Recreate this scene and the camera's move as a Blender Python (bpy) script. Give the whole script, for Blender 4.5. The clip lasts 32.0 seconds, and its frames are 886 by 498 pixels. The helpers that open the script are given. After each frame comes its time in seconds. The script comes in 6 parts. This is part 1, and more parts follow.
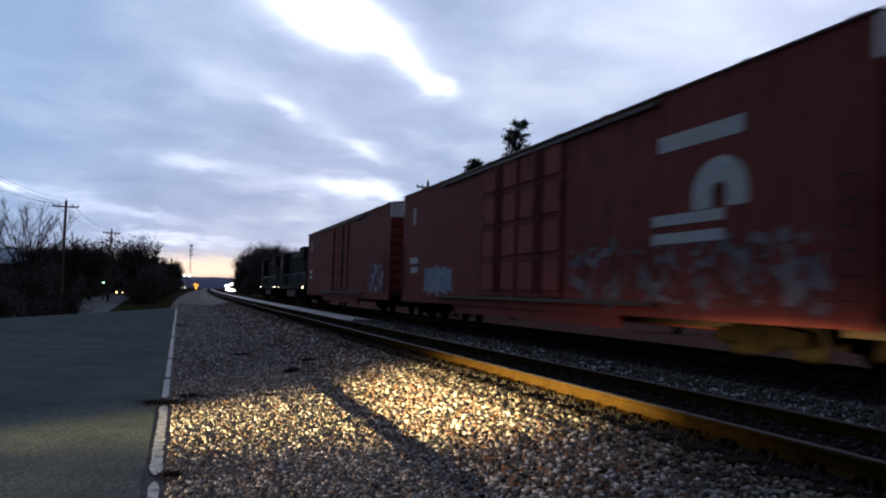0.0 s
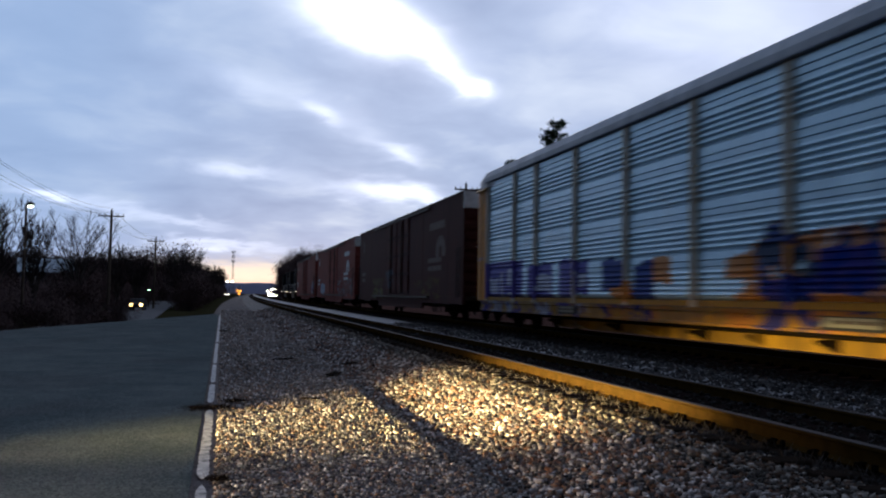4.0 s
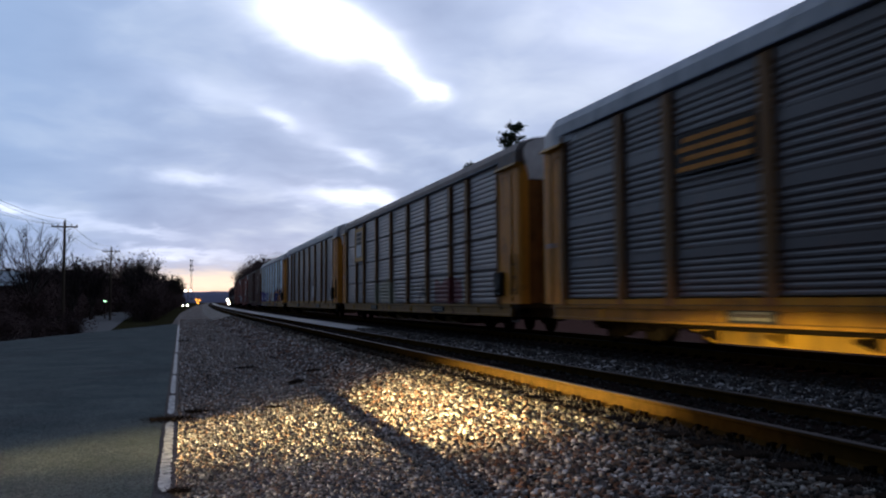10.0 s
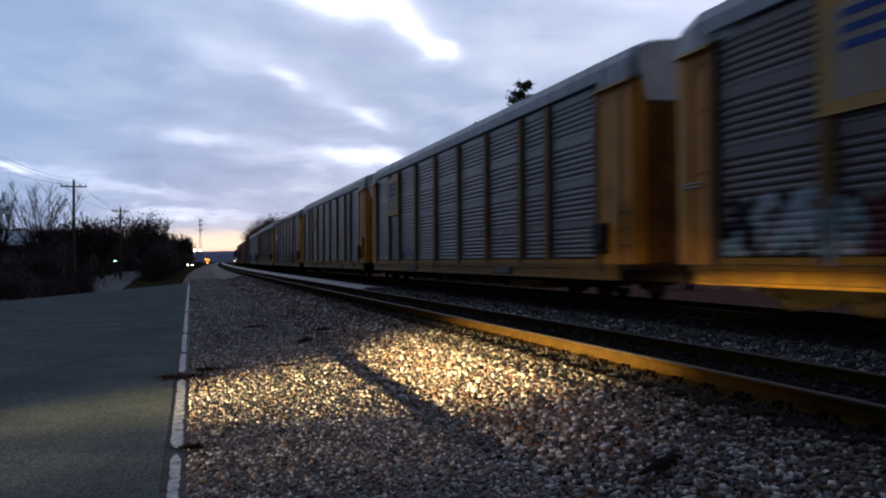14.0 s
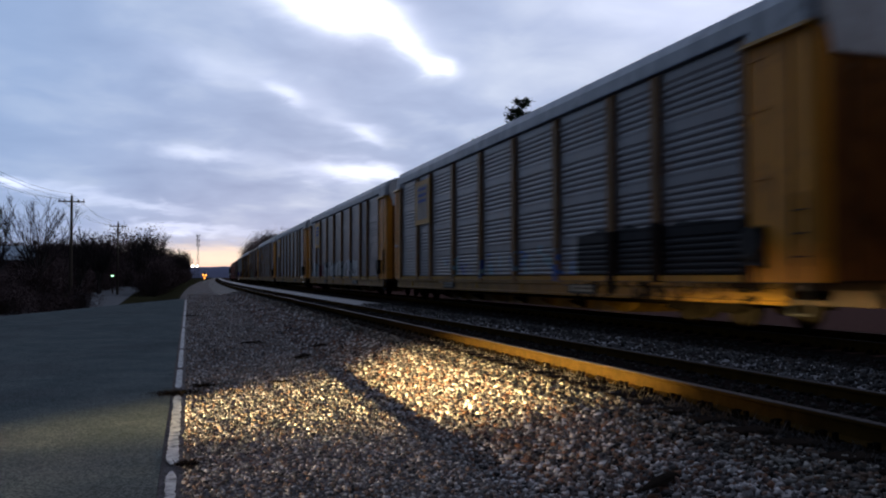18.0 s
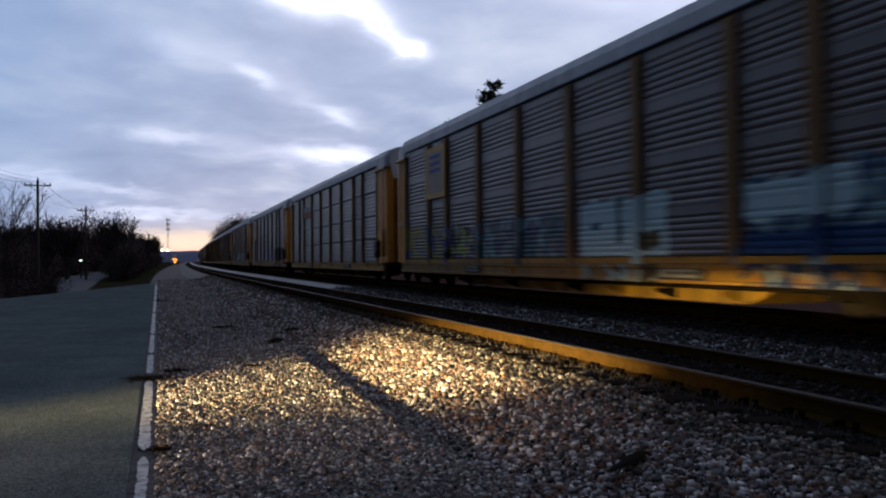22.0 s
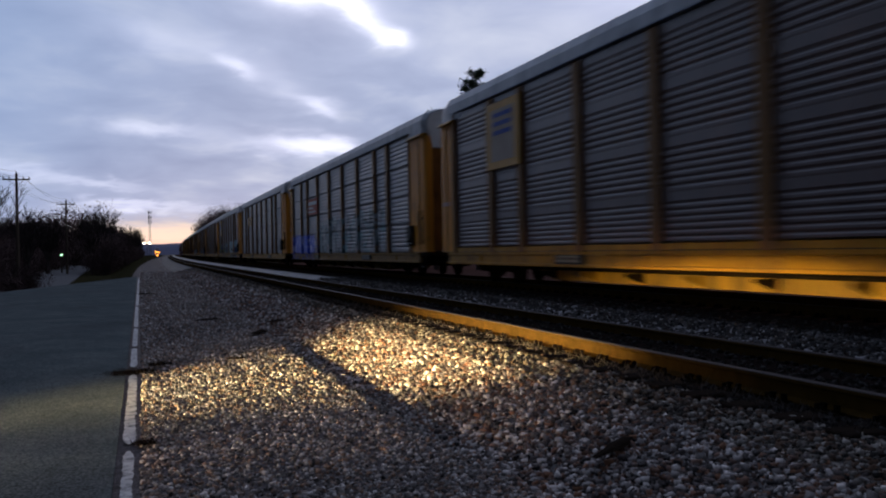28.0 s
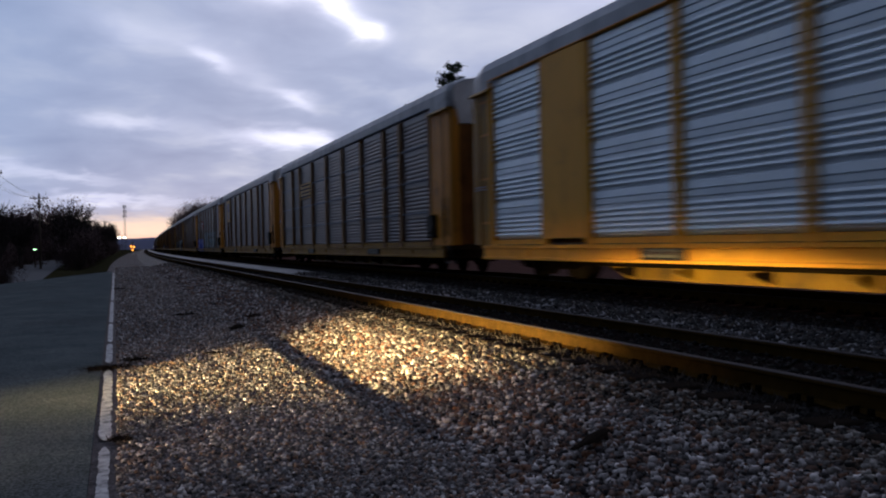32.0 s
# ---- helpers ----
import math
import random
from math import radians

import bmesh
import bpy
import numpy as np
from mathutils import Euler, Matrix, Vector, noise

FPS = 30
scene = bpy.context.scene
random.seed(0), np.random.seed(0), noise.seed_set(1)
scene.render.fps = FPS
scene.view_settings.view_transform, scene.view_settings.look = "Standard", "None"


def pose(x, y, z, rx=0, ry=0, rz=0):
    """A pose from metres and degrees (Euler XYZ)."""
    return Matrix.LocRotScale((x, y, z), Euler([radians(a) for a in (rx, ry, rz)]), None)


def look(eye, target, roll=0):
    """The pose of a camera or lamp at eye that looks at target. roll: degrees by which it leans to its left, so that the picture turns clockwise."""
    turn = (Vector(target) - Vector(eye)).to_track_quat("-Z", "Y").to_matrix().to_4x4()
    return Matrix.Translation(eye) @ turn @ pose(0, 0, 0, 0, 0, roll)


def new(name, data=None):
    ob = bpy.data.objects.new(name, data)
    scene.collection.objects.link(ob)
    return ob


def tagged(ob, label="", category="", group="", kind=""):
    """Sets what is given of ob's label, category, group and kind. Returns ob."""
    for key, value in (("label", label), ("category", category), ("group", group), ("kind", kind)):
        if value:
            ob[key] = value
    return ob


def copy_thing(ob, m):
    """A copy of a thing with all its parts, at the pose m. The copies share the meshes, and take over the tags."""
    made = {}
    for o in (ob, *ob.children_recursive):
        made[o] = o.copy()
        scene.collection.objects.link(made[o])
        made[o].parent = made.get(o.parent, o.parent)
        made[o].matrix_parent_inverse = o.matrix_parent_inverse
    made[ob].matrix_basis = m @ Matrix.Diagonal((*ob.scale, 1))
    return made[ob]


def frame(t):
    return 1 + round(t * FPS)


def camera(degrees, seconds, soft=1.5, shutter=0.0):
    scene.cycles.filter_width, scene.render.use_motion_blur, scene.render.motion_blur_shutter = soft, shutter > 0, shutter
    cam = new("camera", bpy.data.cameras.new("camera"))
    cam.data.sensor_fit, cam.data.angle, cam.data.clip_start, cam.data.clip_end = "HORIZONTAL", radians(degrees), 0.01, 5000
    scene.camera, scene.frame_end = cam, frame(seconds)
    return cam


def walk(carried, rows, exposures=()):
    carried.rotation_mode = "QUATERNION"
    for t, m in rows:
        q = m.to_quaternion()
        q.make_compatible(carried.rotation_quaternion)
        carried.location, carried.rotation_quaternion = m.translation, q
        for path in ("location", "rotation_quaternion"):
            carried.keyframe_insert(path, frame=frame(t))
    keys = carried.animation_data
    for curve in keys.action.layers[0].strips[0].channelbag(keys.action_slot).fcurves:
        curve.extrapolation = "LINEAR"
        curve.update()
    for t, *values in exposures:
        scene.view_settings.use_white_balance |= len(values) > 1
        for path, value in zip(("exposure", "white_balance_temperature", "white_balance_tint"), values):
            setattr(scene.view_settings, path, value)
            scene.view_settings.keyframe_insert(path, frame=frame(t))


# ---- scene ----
cam = camera(56.0, 32.0, soft=2.05, shutter=0.8)
EYE = (0, 0, 1.04)
PATH = [
    (0.0, pose(*EYE, 93.17, -1.91, -17.55)),
    (0.5, pose(*EYE, 93.11, -1.88, -17.45)),
    (1.0, pose(*EYE, 93.51, -1.95, -17.01)),
    (1.5, pose(*EYE, 93.14, -1.93, -16.39)),
    (2.0, pose(*EYE, 92.79, -1.76, -16.04)),
    (2.5, pose(*EYE, 92.63, -1.46, -13.90)),
    (3.0, pose(*EYE, 92.91, -1.22, -13.59)),
    (3.5, pose(*EYE, 93.14, -1.06, -14.17)),
    (4.0, pose(*EYE, 93.26, -1.02, -14.80)),
    (4.5, pose(*EYE, 93.33, -0.99, -15.13)),
    (6.5, pose(*EYE, 93.26, -1.07, -14.15)),
    (7.0, pose(*EYE, 92.67, -1.57, -14.15)),
    (7.5, pose(*EYE, 92.44, -1.10, -15.23)),
    (8.0, pose(*EYE, 92.44, -0.89, -15.71)),
    (8.5, pose(*EYE, 92.83, -0.49, -15.35)),
    (9.0, pose(*EYE, 92.93, 1.26, -16.90)),
    (9.5, pose(*EYE, 93.74, 1.03, -17.86)),
    (10.0, pose(*EYE, 93.54, 0.32, -17.42)),
    (10.5, pose(*EYE, 93.74, 0.11, -16.73)),
    (11.0, pose(*EYE, 93.88, 0.02, -16.39)),
    (11.5, pose(*EYE, 94.63, 0.36, -16.36)),
    (12.0, pose(*EYE, 94.85, 0.17, -16.50)),
    (12.5, pose(*EYE, 95.68, 0.00, -16.61)),
    (13.0, pose(*EYE, 97.31, -0.61, -16.15)),
    (13.5, pose(*EYE, 92.63, 0.38, -15.81)),
    (14.0, pose(*EYE, 90.77, 0.30, -16.85)),
    (14.5, pose(*EYE, 91.50, 0.03, -17.19)),
    (15.0, pose(*EYE, 91.90, -0.33, -17.27)),
    (15.5, pose(*EYE, 92.13, -0.31, -17.19)),
    (17.5, pose(*EYE, 92.49, 0.10, -16.85)),
    (18.0, pose(*EYE, 91.89, 0.11, -17.01)),
    (18.5, pose(*EYE, 92.29, -0.19, -16.78)),
    (19.0, pose(*EYE, 91.46, 0.25, -17.84)),
    (19.5, pose(*EYE, 91.42, 0.31, -18.53)),
    (20.0, pose(*EYE, 90.99, 0.15, -18.56)),
    (20.5, pose(*EYE, 91.00, 0.21, -18.69)),
    (21.0, pose(*EYE, 90.98, 0.34, -18.69)),
    (21.5, pose(*EYE, 90.90, 0.42, -18.78)),
    (22.0, pose(*EYE, 90.71, 0.43, -18.88)),
    (22.5, pose(*EYE, 90.03, 1.00, -19.39)),
    (23.0, pose(*EYE, 90.16, 1.07, -19.50)),
    (23.5, pose(*EYE, 90.54, 1.02, -19.30)),
    (24.0, pose(*EYE, 90.93, 0.69, -19.43)),
    (24.5, pose(*EYE, 91.05, 0.58, -19.15)),
    (25.0, pose(*EYE, 90.99, 0.62, -19.24)),
    (25.5, pose(*EYE, 91.11, 0.67, -19.02)),
    (27.5, pose(*EYE, 90.15, 1.00, -19.66)),
    (28.0, pose(*EYE, 89.97, 1.15, -19.98)),
    (28.5, pose(*EYE, 89.87, 0.98, -20.10)),
    (29.0, pose(*EYE, 89.67, 0.95, -20.05)),
    (29.5, pose(*EYE, 89.85, 0.84, -20.26)),
    (30.0, pose(*EYE, 89.56, 0.96, -20.57)),
    (30.5, pose(*EYE, 89.66, 0.90, -20.96)),
    (31.0, pose(*EYE, 89.60, 1.00, -21.11)),
    (31.5, pose(*EYE, 89.73, 1.01, -21.16)),
    (32.0, pose(*EYE, 89.51, 1.27, -21.49)),
]
walk(cam, PATH, [(0, 0.06, 6500, 10), (10, 0.06, 6540, 10.5), (18, -0.03, 6560, 12), (25, -0.12, 6600, 14), (32, -0.17, 6760, 17)])


# -- world, sun, lamps --
def vmath(nt, op, a, b=None):
    n = nt.nodes.new("ShaderNodeVectorMath")
    n.operation = op
    link_in(nt, n.inputs[0], a)
    if b is not None:
        link_in(nt, n.inputs[1], b)
    return n.outputs["Value"] if op in ("LENGTH", "DOT_PRODUCT") else n.outputs["Vector"]


def smath(nt, op, a, b=None, c=None, clamp=False):
    n = nt.nodes.new("ShaderNodeMath")
    n.operation, n.use_clamp = op, clamp
    for i, v in enumerate((a, b, c)):
        if v is not None:
            link_in(nt, n.inputs[i], v)
    return n.outputs[0]


def link_in(nt, socket, v):
    if isinstance(v, bpy.types.NodeSocket):
        nt.links.new(v, socket)
    else:
        socket.default_value = v


def mixc(nt, fac, a, b, mode="MIX"):
    n = nt.nodes.new("ShaderNodeMix")
    n.data_type, n.blend_type = "RGBA", mode
    link_in(nt, n.inputs[0], fac)
    link_in(nt, n.inputs[6], a)
    link_in(nt, n.inputs[7], b)
    return n.outputs[2]


def noisef(nt, vec, scale, detail=4.0, rough=0.55, distort=0.0):
    n = nt.nodes.new("ShaderNodeTexNoise")
    link_in(nt, n.inputs["Vector"], vec)
    n.inputs["Scale"].default_value = scale
    n.inputs["Detail"].default_value = detail
    n.inputs["Roughness"].default_value = rough
    n.inputs["Distortion"].default_value = distort
    return n.outputs["Fac"]


def ramp(nt, fac, stops, mode="LINEAR"):
    n = nt.nodes.new("ShaderNodeValToRGB")
    n.color_ramp.interpolation = mode
    while len(n.color_ramp.elements) < len(stops):
        n.color_ramp.elements.new(0.5)
    for e, (p, c) in zip(n.color_ramp.elements, stops):
        e.position = p
        e.color = (*c, 1) if len(c) == 3 else (c[0], c[0], c[0], 1)
    link_in(nt, n.inputs[0], fac)
    return n.outputs[0]


def build_sky():
    """Broken dusk overcast: a grey-blue cloud deck with torn bright gaps and a pale glow low over the line."""
    world = bpy.data.worlds.new("dusk_sky")
    world.use_nodes = True
    scene.world = world
    nt = world.node_tree
    nt.nodes.clear()
    out = nt.nodes.new("ShaderNodeOutputWorld")
    bg = nt.nodes.new("ShaderNodeBackground")
    nt.links.new(bg.outputs[0], out.inputs[0])
    tc = nt.nodes.new("ShaderNodeTexCoord")
    way = tc.outputs["Generated"]
    sep = nt.nodes.new("ShaderNodeSeparateXYZ")
    nt.links.new(way, sep.inputs[0])
    az = smath(nt, "MULTIPLY", smath(nt, "ARCTAN2", sep.outputs[0], sep.outputs[1]), 57.2958)
    el = smath(nt, "MULTIPLY", smath(nt, "ARCSINE", sep.outputs[2]), 57.2958)
    # cloud coordinates on a flat deck, so that the streaks close up towards the horizon
    up = smath(nt, "ADD", smath(nt, "MAXIMUM", sep.outputs[2], 0.0), 0.17)
    comb = nt.nodes.new("ShaderNodeCombineXYZ")
    link_in(nt, comb.inputs[0], smath(nt, "DIVIDE", sep.outputs[0], up))
    link_in(nt, comb.inputs[1], smath(nt, "DIVIDE", sep.outputs[1], up))
    deck = comb.outputs[0]
    big = noisef(nt, deck, 1.5, 4.0, 0.5, 0.3)
    mid = noisef(nt, deck, 3.4, 4.0, 0.5, 0.4)
    fine = noisef(nt, deck, 7.0, 3.0, 0.5, 0.3)
    # torn gaps: soft ellipses in azimuth and elevation, their edges broken by noise
    wob = smath(nt, "MULTIPLY", smath(nt, "SUBTRACT", mid, 0.5), 3.2)
    wob2 = smath(nt, "MULTIPLY", smath(nt, "SUBTRACT", fine, 0.5), 3.0)
    azw = smath(nt, "ADD", az, wob)
    elw = smath(nt, "ADD", smath(nt, "ADD", el, smath(nt, "MULTIPLY", wob2, 0.5)), smath(nt, "MULTIPLY", wob, 0.12))
    total = None
    for a, e, ra, re, lean, gain in GAPS:
        c, s = math.cos(radians(lean)), math.sin(radians(lean))
        da, de = smath(nt, "SUBTRACT", azw, a), smath(nt, "SUBTRACT", elw, e)
        u = smath(nt, "DIVIDE", smath(nt, "ADD", smath(nt, "MULTIPLY", da, c), smath(nt, "MULTIPLY", de, s)), ra)
        v = smath(nt, "DIVIDE", smath(nt, "SUBTRACT", smath(nt, "MULTIPLY", de, c), smath(nt, "MULTIPLY", da, s)), re)
        r2 = smath(nt, "ADD", smath(nt, "MULTIPLY", u, u), smath(nt, "MULTIPLY", v, v))
        g = smath(nt, "MULTIPLY", smath(nt, "POWER", 2.718, smath(nt, "MULTIPLY", r2, -1.0)), gain)
        total = g if total is None else smath(nt, "ADD", total, g)
    body = ramp(nt, smath(nt, "ADD", smath(nt, "MULTIPLY", big, 0.55), smath(nt, "MULTIPLY", mid, 0.45)),
                [(0.32, (0.295, 0.375, 0.58)), (0.50, (0.40, 0.495, 0.715)), (0.68, (0.625, 0.715, 0.885))])
    # a bluer, clearer sky off to the left, greyer and paler to the right
    side = smath(nt, "MULTIPLY_ADD", az, -0.055, 0.45, clamp=True)
    body = mixc(nt, smath(nt, "MULTIPLY", side, 0.55), body, (0.25, 0.415, 0.70, 1))
    pale = smath(nt, "MULTIPLY_ADD", az, 0.05, -0.85, clamp=True)
    body = mixc(nt, smath(nt, "MULTIPLY", pale, 0.45), body, (0.62, 0.68, 0.90, 1))
    gap = mixc(nt, 1.0, (1.0, 1.0, 1.08, 1), total, "MULTIPLY")
    sky = mixc(nt, 1.0, body, gap, "ADD")
    # glow above the horizon where the sun went down
    brink = smath(nt, "ADD", el, smath(nt, "ADD", smath(nt, "MULTIPLY", wob2, 0.30), smath(nt, "MULTIPLY", wob, 0.05)))
    low = smath(nt, "DIVIDE", 1.0, smath(nt, "ADD", 1.0, smath(nt, "POWER", 2.718, smath(nt, "MULTIPLY_ADD", brink, 4.2, -8.2))))
    ember = ramp(nt, smath(nt, "DIVIDE", brink, 2.4), [(0.1, (1.15, 0.66, 0.50)), (0.45, (1.12, 0.90, 0.70)), (0.9, (1.10, 0.90, 0.66))])
    azc = smath(nt, "SUBTRACT", az, 2.0)
    near = smath(nt, "POWER", 2.718, smath(nt, "MULTIPLY", smath(nt, "MULTIPLY", azc, azc), -0.012))
    sky = mixc(nt, smath(nt, "MULTIPLY", smath(nt, "MULTIPLY", low, near), 0.92), sky, ember)
    night = nt.nodes.new("ShaderNodeTexSky")
    night.sky_type, night.sun_disc = "NISHITA", False
    night.sun_elevation, night.sun_rotation = radians(2.0), radians(3.0)
    sky = mixc(nt, 0.003, sky, night.outputs[0])
    # dusk: the light stands over the line ahead, and the sky overhead and behind has gone dark
    facing = vmath(nt, "DOT_PRODUCT", way, (0.28, 0.80, 0.53))
    fade = smath(nt, "POWER", smath(nt, "MULTIPLY_ADD", facing, 1.9, -0.36, clamp=True), 1.6)
    fade = smath(nt, "MULTIPLY_ADD", fade, 1.0 - BACK, BACK)
    sky = mixc(nt, 1.0, sky, fade, "MULTIPLY")
    nt.links.new(sky, bg.inputs["Color"])
    bg.inputs["Strength"].default_value = SKY


# azimuth, elevation, half-length, half-width (degrees), lean, gain
GAPS = [(9.6, 18.2, 4.4, 1.45, -20, 1.15), (8.3, 18.9, 2.4, 1.5, -10, 0.5), (14.2, 15.8, 2.8, 0.75, -30, 0.62), (17.0, 14.2, 1.0, 0.55, -15, 0.6),
        (11.0, 17.4, 9.0, 3.8, -22, 0.14), (2.2, 13.7, 4.8, 1.2, -10, 0.14), (6.4, 12.3, 1.3, 0.5, -22, 0.34), (9.0, 11.2, 3.2, 1.1, -30, 0.13),
        (11.6, 9.7, 1.4, 0.5, -20, 0.36), (10.6, 7.2, 2.6, 0.7, -3, 0.6), (13.4, 6.8, 1.8, 0.5, -20, 0.40), (0.4, 8.2, 2.6, 0.45, -4, 0.24),
        (5.2, 7.7, 4.0, 0.8, -5, 0.07), (-10.8, 5.8, 1.7, 0.36, -10, 0.5), (-6.5, 5.3, 3.2, 0.5, -8, 0.2), (-2.0, 4.6, 2.6, 0.3, -8, 0.18),
        (-1.0, 3.2, 3.0, 0.3, -3, 0.24), (4.0, 3.0, 6.0, 0.34, -2, 0.14), (-5.0, 21.7, 2.6, 1.2, -12, 0.6), (-2.0, 20.5, 2.2, 0.8, -15, 0.32),
        (-11.9, 20.7, 2.0, 0.9, 0, 0.3), (18.0, 23.6, 4.2, 1.6, -15, 0.7), (34.0, 20.3, 2.2, 0.9, -10, 0.14), (40.5, 19.6, 2.2, 0.9, -10, 0.18),
        (33.0, 17.5, 9.0, 3.0, -15, 0.2), (20.0, 26.0, 12.0, 2.6, -10, 0.4), (60.0, 25.0, 25.0, 6.0, 0, 0.3), (-60.0, 30.0, 25.0, 8.0, 0, 0.3)]
SKY, BACK = 1.03, 0.13
build_sky()

sun = bpy.data.lights.new("sun", "SUN")
sun.energy, sun.angle, sun.color = 0.12, radians(25), (1.0, 0.82, 0.66)
new("sun", sun).matrix_basis = look((0, 0, 0), (-0.05, -1.0, -0.16))

# two spot lamps for headlights out of view on the lot: one throws far and flat, the other spreads low and wide
# the wide one is added to brighten the near gravel
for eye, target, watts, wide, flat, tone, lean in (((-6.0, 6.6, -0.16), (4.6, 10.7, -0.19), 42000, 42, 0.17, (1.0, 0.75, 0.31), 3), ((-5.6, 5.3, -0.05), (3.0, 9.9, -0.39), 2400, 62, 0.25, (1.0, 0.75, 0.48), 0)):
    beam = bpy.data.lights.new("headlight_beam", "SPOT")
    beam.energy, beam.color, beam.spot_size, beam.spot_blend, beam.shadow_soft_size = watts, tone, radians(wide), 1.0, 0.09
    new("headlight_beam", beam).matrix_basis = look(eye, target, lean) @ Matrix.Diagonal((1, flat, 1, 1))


# -- materials --
def material(name, base, second=None, scale=3.0, rough=0.7, metal=0.0, bump=0.0, bump_scale=30.0, third=None, third_scale=0.6,
             third_amount=0.5, stretch=(1, 1, 1), speck=0.0, sheen=None):
    m = bpy.data.materials.new(name)
    m.use_nodes = True
    nt = m.node_tree
    bsdf = nt.nodes["Principled BSDF"]
    tc = nt.nodes.new("ShaderNodeTexCoord")
    mp = nt.nodes.new("ShaderNodeMapping")
    mp.inputs["Scale"].default_value = stretch
    nt.links.new(tc.outputs["Object"], mp.inputs[0])
    vec = mp.outputs[0]
    col = (*base, 1)
    if second:
        f = ramp(nt, noisef(nt, vec, scale, 6.0, 0.6), [(0.36, (0,)), (0.66, (1,))])
        col = mixc(nt, f, col, (*second, 1))
    if third:
        f = ramp(nt, noisef(nt, vec, third_scale, 5.0, 0.62, 0.5), [(0.5, (0,)), (0.64, (1,))])
        col = mixc(nt, smath(nt, "MULTIPLY", f, third_amount), col, (*third, 1))
    if speck:
        f = ramp(nt, noisef(nt, tc.outputs["Object"], 55.0, 2.0, 0.5), [(0.35, (1.0 - speck,)), (0.65, (1.0 + speck,))])
        col = mixc(nt, 1.0, col, f, "MULTIPLY")
    link_in(nt, bsdf.inputs["Base Color"], col)
    bsdf.inputs["Metallic"].default_value = metal
    bsdf.inputs["Specular IOR Level"].default_value = sheen if sheen is not None else 0.5 if metal > 0.2 or rough < 0.4 else 0.0 if rough > 0.82 else 0.12
    r = smath(nt, "MULTIPLY_ADD", noisef(nt, vec, scale * 2.3, 4.0), 0.3, rough - 0.15, clamp=True)
    link_in(nt, bsdf.inputs["Roughness"], r)
    if bump:
        b = nt.nodes.new("ShaderNodeBump")
        b.inputs["Strength"].default_value, b.inputs["Distance"].default_value = 1.0, bump
        link_in(nt, b.inputs["Height"], noisef(nt, tc.outputs["Object"], bump_scale, 4.0, 0.6))
        link_in(nt, bsdf.inputs["Normal"], b.outputs[0])
    return m


def glow(name, colour, strength):
    m = bpy.data.materials.new(name)
    m.use_nodes = True
    b = m.node_tree.nodes["Principled BSDF"]
    b.inputs["Base Color"].default_value = (*colour, 1)
    b.inputs["Emission Color"].default_value = (*colour, 1)
    b.inputs["Emission Strength"].default_value = strength
    return m


